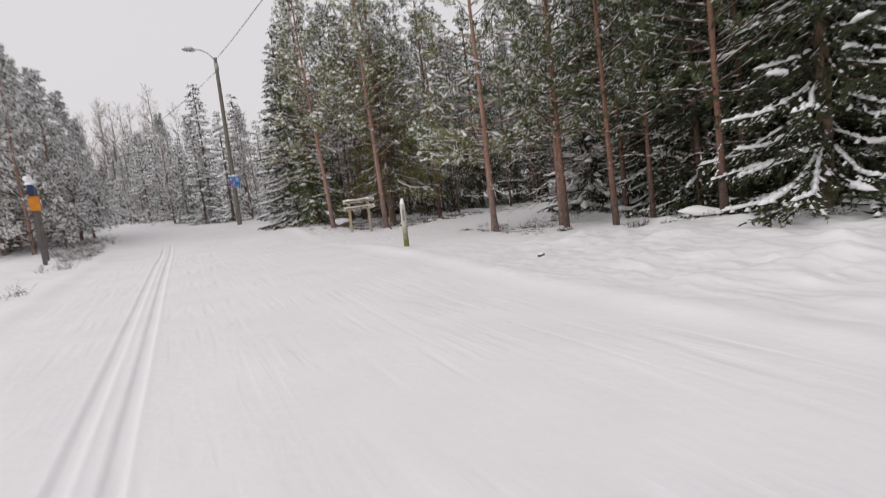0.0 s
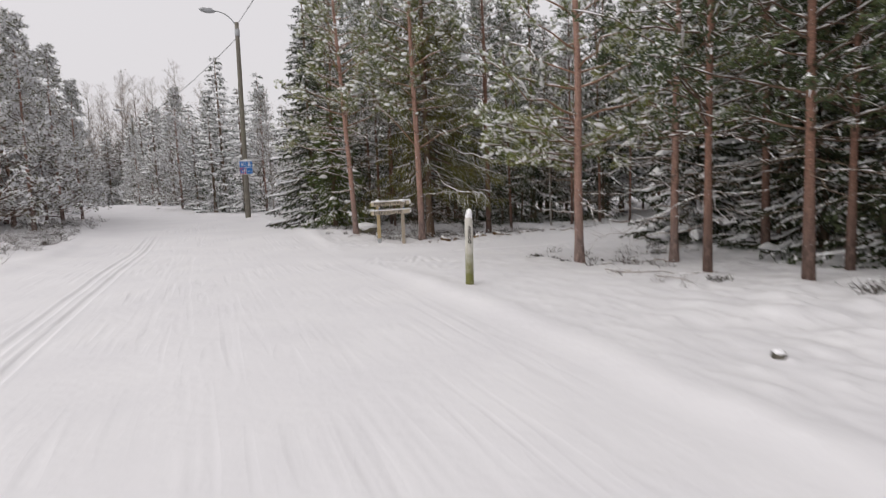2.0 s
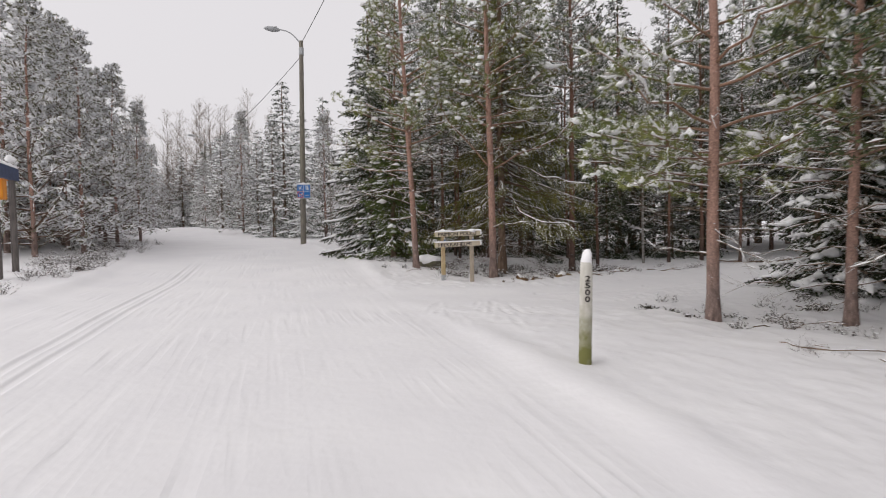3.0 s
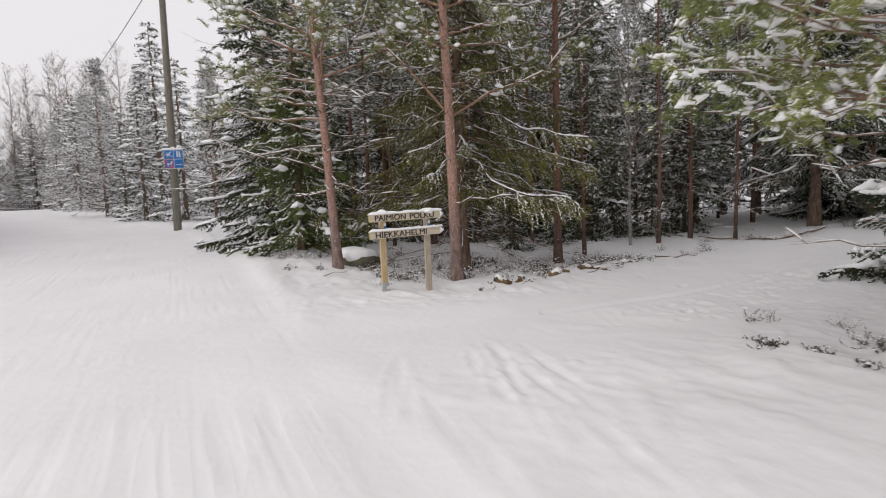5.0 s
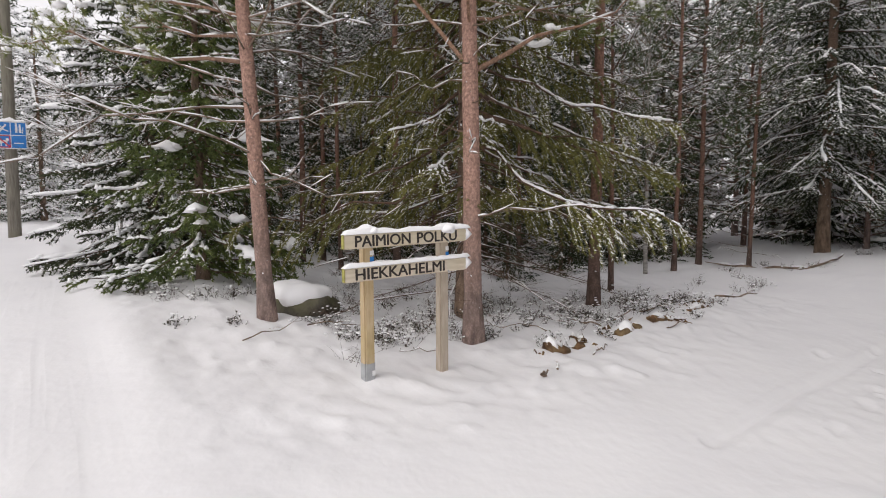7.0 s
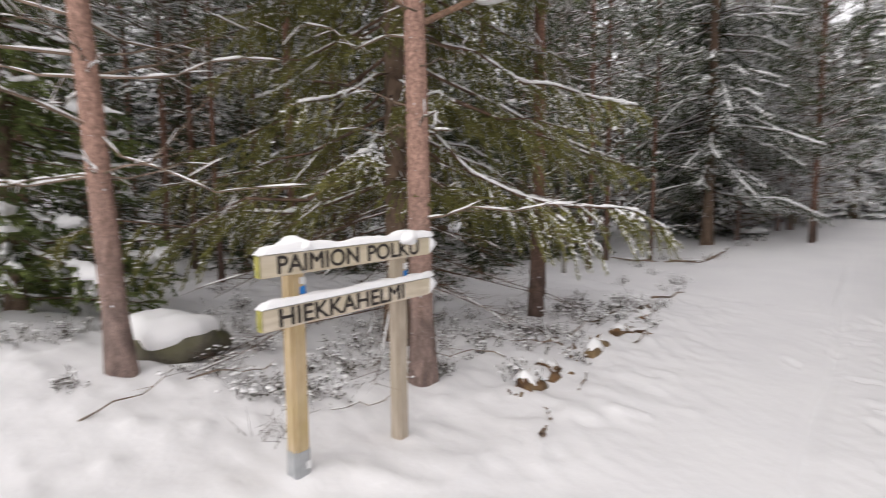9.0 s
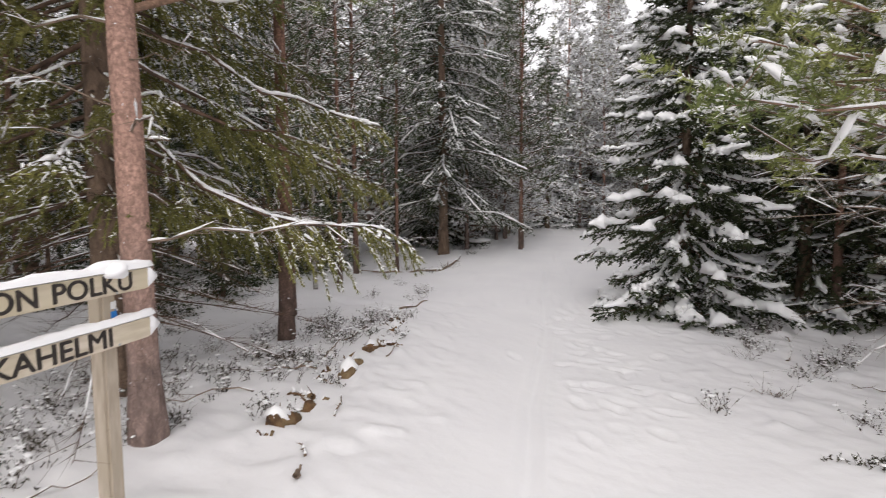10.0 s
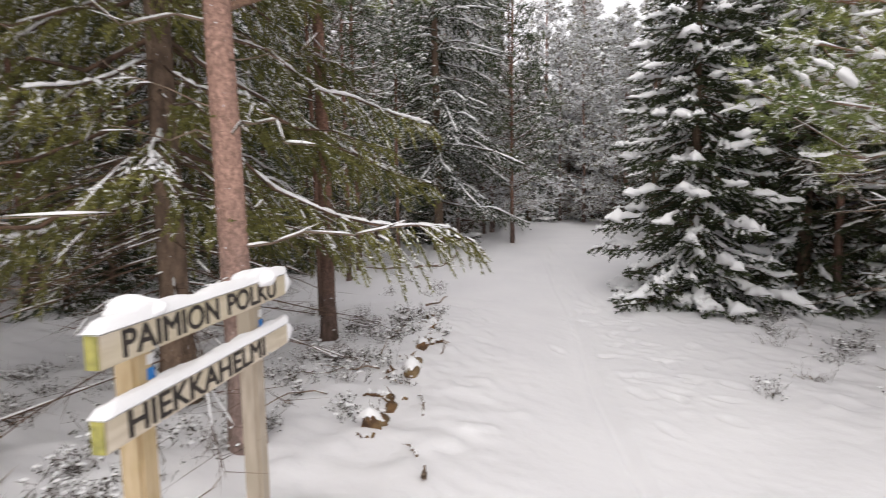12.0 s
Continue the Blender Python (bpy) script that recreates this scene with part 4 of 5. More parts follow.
here(far_spruce, -19.3, 44.5, 0, 1.3)
here(far_pine, -15.5, 43.0, 0, 1.05)
here(far_birch, -40.0, 78.0, 0, 1.2)
pick = random.Random(5)


def free(x, y, gap):
    return all((x - a) ** 2 + (y - b) ** 2 > gap * gap for a, b in put)


def fill(n, kinds, box, rule, gap, lo=0.8, hi=1.15):
    for _ in range(n * 14):
        if not n:
            break
        x, y = pick.uniform(*box[:2]), pick.uniform(*box[2:])
        u, v = road_uv(x, y)
        if rule(x, y, u - float(road_mid(v)), v) and free(x, y, gap):
            twin(pick.choice(kinds), x, y, pick.uniform(0, 6.28), pick.uniform(lo, hi))
            n -= 1


# dark saplings, added to darken the gaps and hide snow under the taller trees
for i, (x, y, q) in enumerate(((-1.5, 27.9, 0.36), (-3.4, 29.0, 0.45), (0.8, 27.0, 0.34), (1.9, 28.9, 0.5), (-0.2, 29.5, 0.52), (-2.5, 31.2, 0.6), (3.4, 29.7, 0.5), (-5.4, 28.2, 0.4), (4.6, 29.6, 0.42), (-0.6, 26.4, 0.3), (6.0, 30.2, 0.5), (-4.4, 31.4, 0.6), (1.0, 31.2, 0.6))):
    twin(shade, x, y, i * 2.3, q)
# north of the footpath
fill(8, (far_pine, far_spruce), (11, 20, 27, 35), lambda x, y, u, v: float(trail_off(x, y)) > 2.9, 1.3, 1.0, 1.4)
fill(20, (dark, slim, dark2, far_pine), (-14, 20, 24.0, 36), lambda x, y, u, v: u > 6.3 and float(trail_off(x, y)) > 2.9 and y > 0.3 * x + (28.9 if x < 0.5 else 25.9), 1.4)
fill(14, (far_spruce, far_pine), (-20, 30, 28, 50), lambda x, y, u, v: u > 7.5 and float(trail_off(x, y)) > 3.0 and y > 0.3 * x + 32, 1.8, 1.1, 1.6)
fill(8, (far_pine, dark), (-3, 8, 31.5, 37), lambda x, y, u, v: float(trail_off(x, y)) > 3, 1.0, 1.0, 1.3)
# where the footpath is lost among the trees
fill(24, (far_pine, far_spruce), (22, 36, 24, 37), lambda x, y, u, v: float(trail_off(x, y)) > 1.6 and y < 0.3 * x + 32, 1.5, 0.9, 1.4)
for i, (x, y) in enumerate(((25.5, 31.0), (27.6, 31.2), (24.6, 29.2), (28.0, 29.2), (26.3, 27.9), (23.6, 32.2), (22.8, 26.4))):
    twin(far_spruce if i % 2 else far_pine, x, y, i * 1.1, 1.2 if i % 2 else 1.3)
for i, (x, y) in enumerate(((19.5, 33.0), (21.5, 34.6), (23.8, 35.0), (17.6, 32.6), (20.4, 36.5))):
    twin(far_pine, x, y, i * 1.7, 1.5)
for i, (x, y) in enumerate(((30.3, 28.4), (29.5, 26.6), (32.5, 30.5))):
    twin(far_pine, x, y, i * 2.1, 1.6)
for i, (x, y) in enumerate(((29.5, 30.9), (32.2, 31.6), (27.2, 32.6))):
    twin(far_pine, x, y, i * 2.6, 2.0)
for x, y, q in ((14.5, 31.8, 1.4), (16.6, 30.8, 1.3), (13.2, 33.2, 1.5)):
    twin(far_pine, x, y, x, q)
# south-east of it
for i, (x, y) in enumerate(((7.4, 14.4), (8.6, 12.2), (9.6, 14.4), (10.4, 10.2), (12.2, 16.4), (9.7, 11.3), (11.6, 13.6))):
    twin(shade, x, y, i * 1.9, 0.95 + 0.05 * (i % 4))
fill(34, (shade, shade, dark2, shade), (5, 24, 9, 25), lambda x, y, u, v: x + 0.75 * y > 18.6 and float(trail_off(x, y)) > 3.6 and x > 6.3 and not (x < 12.5 and 14.2 < y < 21.5), 1.3)
fill(12, (shade,), (9, 15, 8, 15), lambda x, y, u, v: x + 0.75 * y > 17.5, 1.0, 0.95, 1.2)
fill(8, (far_spruce, far_pine), (10, 36, 0, 29), lambda x, y, u, v: float(trail_off(x, y)) > 3.0 and x > 14 and x + y > 22, 2.0, 1.1, 1.5)
# along the road, beyond the lamp
fill(40, (far_spruce, far_pine, far_spruce), (-60, -8, 33, 90), lambda x, y, u, v: 4.2 < u < 8 and v > 38, 1.2, 0.7, 1.15)
fill(16, (far_spruce, far_pine), (-60, -4, 36, 95), lambda x, y, u, v: 9 < u < 22 and v > 36, 1.8, 1.0, 1.3)
# across the road: a block of rimed young pines on the bank
for i, (x, y, q) in enumerate(((-17.9, 22.6, 1.05), (-18.2, 24.9, 1.0), (-19.9, 23.4, 1.15), (-20.0, 26.0, 1.1), (-19.6, 28.2, 0.95), (-21.8, 27.6, 1.15), (-22.0, 30.2, 1.0), (-24.0, 31.6, 1.05), (-23.4, 28.6, 1.2), (-21.2, 31.6, 0.85), (-25.8, 34.0, 1.0), (-22.3, 24.6, 1.2))):
    twin(far_pine, x, y, i * 1.37, q)
for i, (x, y) in enumerate(((-45, 68), (-48, 70), (-42, 71), (-51, 67), (-46, 74), (-54, 72), (-39, 75))):
    twin(far_birch, x, y, i * 1.3, 1.3 + 0.06 * i)
fill(14, (far_birch,), (-62, -33, 62, 84), lambda x, y, u, v: v > 72, 1.4, 1.2, 1.6)
fill(12, (far_birch,), (-90, -25, 40, 100), lambda x, y, u, v: -26 < u < -15 and v > 45, 2.0, 0.9, 1.2)
fill(32, (far_pine,), (-36, -19, 23, 44), lambda x, y, u, v: -15 < u < -7.2 and v > 29, 1.3, 0.95, 1.2)
fill(30, (far_pine, far_pine, far_spruce), (-60, -20, 28, 62), lambda x, y, u, v: -14 < u < -6.5 and v > 40, 1.4, 0.85, 1.2)
fill(40, (far_birch, far_pine, far_spruce, far_pine), (-100, -30, 45, 110), lambda x, y, u, v: -14 < u < 14 and 74 < v < 92, 1.5, 0.9, 1.4)


# ---- made things ----
PALE_WOOD = material("pale_wood", (0.56, 0.44, 0.28), 0.75, (0.44, 0.33, 0.19), 5.0, 8.0, 0.35, 60.0, 0.002, stretch=(6, 6, 1.2), second=((0.45, 0.36, 0.15), 2.5))
MOSSY = material("mossy_end_grain", (0.44, 0.40, 0.12), 0.9, (0.26, 0.25, 0.08), 30.0, 6.0, 0.4, 80.0, 0.002)
WEATHERED = material("weathered_pale_wood", (0.50, 0.43, 0.35), 0.8, (0.38, 0.32, 0.25), 5.0, 8.0, 0.35, 60.0, 0.002, stretch=(6, 6, 1.2), second=((0.42, 0.36, 0.28), 2.5))
PALE_BOARD = material("pale_board", (0.69, 0.61, 0.50), 0.75, (0.55, 0.47, 0.36), 5.0, 8.0, 0.35, 60.0, 0.002, stretch=(1.2, 6, 7), second=((0.56, 0.49, 0.34), 2.0))
GREY_WOOD = material("grey_wood", (0.26, 0.24, 0.20), 0.85, (0.15, 0.135, 0.115), 6.0, 8.0, 0.4, 50.0, 0.004, stretch=(5, 5, 0.5), second=((0.22, 0.21, 0.15), 0.8))
DARK_POST = material("dark_post", (0.17, 0.15, 0.14), 0.85, (0.10, 0.09, 0.085), 6.0, 8.0, 0.3, 50.0, 0.003, stretch=(5, 5, 0.6))
BLACK_PAINT = material("black_paint", (0.028, 0.024, 0.022), 0.7, (0.05, 0.04, 0.035), 30.0, bump=0)
BLUE_PAINT = material("blue_paint", (0.03, 0.20, 0.55), 0.5, (0.025, 0.16, 0.46), 12.0, bump=0.1)
DARK_BLUE = material("dark_blue_paint", (0.03, 0.05, 0.13), 0.5, (0.02, 0.035, 0.09), 8.0, bump=0.1)
WHITE_PAINT = material("white_paint", (0.78, 0.78, 0.78), 0.5, (0.68, 0.68, 0.68), 12.0, bump=0.1)
RED_PAINT = material("red_paint", (0.55, 0.06, 0.09), 0.5, (0.45, 0.05, 0.07), 12.0, bump=0.1)
ORANGE_PAINT = material("orange_paint", (0.72, 0.28, 0.03), 0.55, (0.62, 0.22, 0.02), 8.0, bump=0.1)
GALVANISED = material("galvanised_metal", (0.42, 0.43, 0.44), 0.45, (0.33, 0.34, 0.35), 14.0, bump=0.1)
RUBBER = material("black_cable", (0.05, 0.05, 0.05), 0.6, bump=0)
STONE = material("granite", (0.16, 0.145, 0.115), 0.9, (0.07, 0.065, 0.052), 7.0, 9.0, 0.7, 25.0, 0.02, second=((0.11, 0.105, 0.05), 3.0))
ROTTEN = material("rotten_wood", (0.22, 0.125, 0.06), 0.95, (0.06, 0.035, 0.022), 9.0, 9.0, 0.8, 30.0, 0.015, stretch=(1, 1, 1), second=((0.24, 0.17, 0.09), 6.0))
LEAF = material("dwarf_shrub", (0.05, 0.055, 0.03), 0.7, (0.045, 0.03, 0.024), 3.0, bump=0, island=0.5)
STALK = material("dry_stalk", (0.11, 0.08, 0.06), 0.9, (0.05, 0.037, 0.03), 6.0, bump=0, island=0.4)
POST_PAINT = material("weathered_post_paint", (0.62, 0.60, 0.55), 0.75, (0.50, 0.48, 0.42), 6.0, 8.0, 0.3, 40.0, 0.002, stretch=(4, 4, 1))
# green growth creeps up the foot of the post
_n, _l = POST_PAINT.node_tree.nodes, POST_PAINT.node_tree.links
_b = _n["Principled BSDF"]
_old = _b.inputs["Base Color"].links[0].from_socket
_c, _sep, _ns, _ad, _mr, _mx = _n.new("ShaderNodeTexCoord"), _n.new("ShaderNodeSeparateXYZ"), _n.new("ShaderNodeTexNoise"), _n.new("ShaderNodeMath"), _n.new("ShaderNodeMapRange"), _n.new("ShaderNodeMix")
_ns.inputs["Scale"].default_value, _ns.inputs["Detail"].default_value = 9.0, 6.0
_mr.inputs["From Min"].default_value, _mr.inputs["From Max"].default_value, _mr.inputs["To Min"].default_value, _mr.inputs["To Max"].default_value = 0.6, 1.25, 1.0, 0.0
_mx.data_type = "RGBA"
_mx.inputs["B"].default_value = (0.17, 0.17, 0.055, 1)
_l.new(_c.outputs["Object"], _sep.inputs["Vector"])
_l.new(_c.outputs["Object"], _ns.inputs["Vector"])
_l.new(_sep.outputs["Z"], _ad.inputs[0])
_l.new(_ns.outputs["Fac"], _ad.inputs[1])
_l.new(_ad.outputs["Value"], _mr.inputs["Value"])
_l.new(_mr.outputs["Result"], _mx.inputs["Factor"])
_l.new(_old, _mx.inputs["A"])
_l.new(_mx.outputs["Result"], _b.inputs["Base Color"])


def box(size, at=(0, 0, 0), bevel=0.006, rot=None):
    bm = bmesh.new()
    bmesh.ops.create_cube(bm, size=1, matrix=Matrix.Translation(at) @ (rot or Matrix()) @ Matrix.Diagonal((*size, 1)))
    if bevel:
        bmesh.ops.bevel(bm, geom=bm.edges[:], offset=bevel, segments=2, affect="EDGES")
    return bm


def prism(outline, y0, y1, bevel=0.005):
    """An outline in x and z, thick from y0 to y1."""
    bm = bmesh.new()
    a = [bm.verts.new((x, y0, z)) for x, z in outline]
    b = [bm.verts.new((x, y1, z)) for x, z in outline]
    bm.faces.new(a)
    bm.faces.new(b[::-1])
    for i in range(len(a)):
        bm.faces.new((a[i - 1], a[i], b[i], b[i - 1]))
    bmesh.ops.recalc_face_normals(bm, faces=bm.faces[:])
    if bevel:
        bmesh.ops.bevel(bm, geom=bm.edges[:], offset=bevel, segments=2, affect="EDGES")
    return bm


def snow_heap(x0, x1, y0, y1, z, high, seed, humps=(), n=(40, 8), point=0.0):
    """A soft layer of snow on a flat top, rounded at its rims, with humps (x, width, extra height). point: how far its x1 end runs out to a tip."""
    rng = np.random.default_rng(seed)
    sh = Shape()
    xs, ys = np.linspace(0, 1, n[0]), np.linspace(-1, 1, n[1])
    X, Y = np.meshgrid(xs, ys, indexing="ij")
    px = x0 + (x1 - x0) * X
    wide = np.where(px > x1 - point, np.maximum(0.02, (x1 - px) / max(point, 1e-6)), 1.0) if point else np.ones_like(px)
    edge = np.clip(np.minimum(X, 1 - X) * (x1 - x0) / 0.05, 0, 1) ** 0.5
    top = high * (1 - np.abs(Y) ** 3) ** 0.5 * edge * (1 + 0.22 * waves(px * 6, Y * 0.6, 1.0, seed) + 0.1 * waves(px * 15, Y, 1.0, seed + 1))
    for hx, hw, hh in humps:
        top = top + hh * np.exp(-(((px - hx) / hw) ** 2) ** 1.5) * (1 - np.abs(Y) ** 2.5)
    v = np.stack([px, (y0 + y1) / 2 + Y * wide * (y1 - y0) / 2 * (1 + 0.05 * waves(px * 9, Y, 1.0, seed + 2)), z + np.maximum(top, -0.004)], -1)
    i, j = np.meshgrid(np.arange(n[0] - 1), np.arange(n[1] - 1), indexing="ij")
    g = i * n[1] + j
    sh.add(v, np.stack([np.stack([g, g + n[1], g + n[1] + 1], -1), np.stack([g, g + n[1] + 1, g + 1], -1)], 2))
    bot = v.copy()
    bot[..., 2] = z - 0.004
    sh.add(bot, np.stack([np.stack([g, g + n[1] + 1, g + n[1]], -1), np.stack([g, g + 1, g + n[1] + 1], -1)], 2))
    return sh


def lettering(name, words, x, z, y, wide, high, mat, parent, label=""):
    """Words cut into a thin mesh that stands on the face y, looking towards -y."""
    cu = bpy.data.curves.new(name, "FONT")
    cu.body, cu.extrude, cu.offset, cu.size = words, 0.0015, 0.0, 1.0
    tmp = new(name, cu)
    me = bpy.data.meshes.new_from_object(tmp.evaluated_get(bpy.context.evaluated_depsgraph_get()))
    bpy.data.objects.remove(tmp)
    co = np.array([v.co for v in me.vertices])
    lo, hi = co.min(0), co.max(0)
    q = np.stack([x + (co[:, 0] - lo[0]) / (hi[0] - lo[0]) * wide, y - co[:, 2], z + (co[:, 1] - lo[1]) / (hi[1] - lo[1]) * high], 1)
    me.calc_loop_triangles()
    f = np.array([t.vertices[:] for t in me.loop_triangles])
    # strokes a little fatter than the plain font: the same letters set off by a few millimetres
    sh = Shape()
    for n, (ox, oz) in enumerate(((-0.003, 0.0), (0.003, 0.0), (0.0, 0.002), (0.0, -0.002))):
        sh.add(q + np.array([ox, -0.0004 * n, oz]), f)
    me = sh.mesh(name, mat, False)
    me.materials.clear()
    me.materials.append(mat)
    me.name = name
    ob = new(name, me)
    ob.parent = parent
    return tagged(ob, label)


def trail_sign():
    root = tagged(new("trail_sign"), "pale wooden trail sign with two snow-topped arrow boards on posts", "sign")
    for n, (x, tint) in enumerate(((0.06, PALE_WOOD), (0.875, WEATHERED))):
        bm = box((0.098, 0.098, 1.5), (x, 0.049, 0.5), 0.014)
        p = part("post", bm, tint, root, "yellowish pressure-treated post" if n == 0 else "greyish pale wooden post")
        part("blaze", box((0.05, 0.07, 0.055), (x + 0.0265, 0.0325, 1.085), 0.008), WHITE_PAINT, p, "white paint mark")
        part("blaze", box((0.0515, 0.071, 0.06), (x + 0.0265, 0.0325, 1.03), 0.008), BLUE_PAINT, p, "blue paint mark")
        if n == 0:
            part("sleeve", box((0.103, 0.103, 0.2), (x, 0.049, 0.02), 0.012), GALVANISED, p, "grey wet foot of the post")
            part("tag", box((0.03, 0.003, 0.045), (x + 0.03, -0.006, 0.02), 0), WHITE_PAINT, p, "small white tag")
        sh = Shape()
        lumps(sh, np.array([[x, 0.02, 1.268]]), 0.086, np.random.default_rng(3 + n), 2, 0.6)
        piece("snow_cap", sh, SNOW, p, "rounded cap of snow")
    for z, words, _, seed in ((1.128, (("PAIMION", 0.0, 0.545), ("POLKU", 0.62, 0.45)), 0, 1), (0.848, (("HIEKKAHELMI", 0.0, 0.925),), 0, 2)):
        hgt = 0.125
        tilt = 0.024
        b = part("board", prism(((-0.195, z), (1.085, z + tilt), (1.155, z + tilt + hgt * 0.5), (1.085, z + tilt + hgt), (-0.195, z + hgt)), -0.056, -0.002, 0.006), PALE_BOARD, root)
        for word, off, wide in words:
            t = lettering("lettering", word, -0.095 + off, z + 0.017, -0.0575, wide, 0.093, BLACK_PAINT, b, "black routed capital letters")
            t.matrix_basis = Matrix.Translation((-0.125, 0, z)) @ Matrix.Rotation(-tilt / 1.28, 4, "Y") @ Matrix.Translation((0.125, 0, -z))
        part("board_end", box((0.005, 0.05, hgt - 0.008), (-0.1965, -0.029, z + hgt / 2), 0.001), MOSSY, b, "yellow-green mossy end grain")
        part("snow_tip", prism(((1.088, z + tilt + 0.004), (1.16, z + tilt + hgt * 0.46), (1.163, z + tilt + hgt * 0.56), (1.088, z + tilt + hgt + 0.012)), -0.06, 0.004, 0.004), SNOW, b, "snow plastered on the pointed end", smooth=True)
        part("nail", box((0.012, 0.004, 0.012), (0.06, -0.0565, z + 0.014), 0), GALVANISED, b)
        part("nail", box((0.012, 0.004, 0.012), (0.875, -0.0565, z + 0.03), 0), GALVANISED, b)
        heap = snow_heap(-0.205, 1.17, -0.07, 0.012, z + hgt - 0.002, 0.036, seed, ((0.06, 0.1, 0.02), (0.875, 0.1, 0.02)) if seed == 1 else (), point=0.09)
        sn = piece("snow_layer", heap, SNOW, b, "layer of fresh snow along the top edge")
        sn.matrix_basis = Matrix.Translation((-0.2, 0, z + hgt)) @ Matrix.Rotation(-tilt / 1.28, 4, "Y") @ Matrix.Translation((0.2, 0, -z - hgt))
    return root


sign = trail_sign()
sign.matrix_basis = Matrix.LocRotScale((-3.652, 20.99, 0.25), Euler((0, 0, radians(25.5))), None)


def distance_post():
    root = tagged(new("distance_post"), "weathered whitish distance post with black numbers and snow cap", "post")
    sh = Shape()
    z = np.array([-0.3, 0.0, 0.5, 0.9, 1.02, 1.08, 1.09])
    tube(sh, np.stack([z * 0, z * 0, z], 1), np.array([0.068, 0.067, 0.066, 0.065, 0.064, 0.058, 0.03]), 20, 0.01, np.random.default_rng(4))
    p = piece("post", sh, POST_PAINT, root)
    for i, c in enumerate("2500"):
        t = lettering("number", c, -0.022, 0.885 - 0.072 * i, -0.067, 0.048, 0.058, BLACK_PAINT, p, "black painted number")
    cap = Shape()
    lumps(cap, np.array([[0, 0, 1.11]]), 0.07, np.random.default_rng(8), 1, 1.5)
    piece("snow_cap", cap, SNOW, p, "tall rounded cap of snow")
    return root


marker = distance_post()
marker.matrix_basis = Matrix.LocRotScale((-0.9, 13.02, stand(-0.9, 13.02, 0.0)), Euler((radians(0.6), radians(1.0), radians(6))), None)


def lamp_pole(head=True):
    root = tagged(new("street_lamp"), "tall grey wooden pole with a curved arm and lamp", "street lamp")
    sh = Shape()
    z = np.linspace(-0.4, 10.1, 9)
    tube(sh, np.stack([0.016 * z, 0 * z, z], 1), np.linspace(0.145, 0.1, 9), 14, 0.015, np.random.default_rng(2))
    piece("pole", sh, GREY_WOOD, root)
    if head:
        arm = Shape()
        s = np.linspace(0, 1, 10)
        pts = np.stack([0.16 - 1.15 * s**1.3, 0.0 * s, 9.75 + 0.85 * np.sin(s * 1.75) ** 0.8], 1)
        tube(arm, pts, np.full(10, 0.03), 8)
        a = piece("arm", arm, GALVANISED, root, "curved galvanised tube")
        lamp = Shape()
        q = np.linspace(0, 1, 9)
        tube(lamp, np.stack([-0.85 - 0.75 * q, 0 * q, 10.58 + 0.06 * q], 1), 0.13 * np.sin(np.pi * np.clip(q * 0.93 + 0.06, 0, 1)) ** 0.55, 12)
        hd = piece("lamp_head", lamp, GALVANISED, root, "grey oval lamp head")
        snow = Shape()
        lumps(snow, np.array([[-1.1, 0, 10.72], [-1.35, 0, 10.72]]), [0.1, 0.09], np.random.default_rng(3), 1, 0.4)
        piece("snow_cap", snow, SNOW, hd, "thin cap of snow")
        top = Shape()
        tube(top, np.array([[0.155, 0, 9.4], [0.16, 0, 9.75]]), [0.125, 0.125], 12)
        piece("bracket", top, GALVANISED, root)
    return root


pole = lamp_pole()
pole.matrix_basis = Matrix.LocRotScale((-12.37, 31.95, stand(-12.37, 31.95, 0.0)), Euler((0, 0, radians(20))), None)
copy_thing(pole, Matrix.LocRotScale((-37.4, 62.0, stand(-37.4, 62.0, 0.0)), Euler((0, 0, radians(30))), None))
copy_thing(pole, Matrix.LocRotScale((7.6, -0.8, stand(7.6, -0.8, 0.0)), Euler((0, 0, radians(20))), None))


def cable(a, b, sag):
    sh = Shape()
    s = np.linspace(0, 1, 24)
    pts = np.outer(1 - s, a) + np.outer(s, b)
    pts[:, 2] -= sag * 4 * s * (1 - s)
    tube(sh, pts, np.full(24, 0.015), 5)
    ob = piece("overhead_cable", sh, RUBBER, None, "thin black overhead cable between lamp poles")
    return tagged(ob, category="cable", group="overhead cables")


pz = stand(-12.37, 31.95, 0.0)
cable((-12.2, 31.95, pz + 9.95), (7.7, -0.8, stand(7.6, -0.8, 0) + 9.6), 0.5)
cable((-12.25, 31.95, pz + 9.3), (-37.3, 62.0, stand(-37.4, 62.0, 0) + 9.3), 0.6)


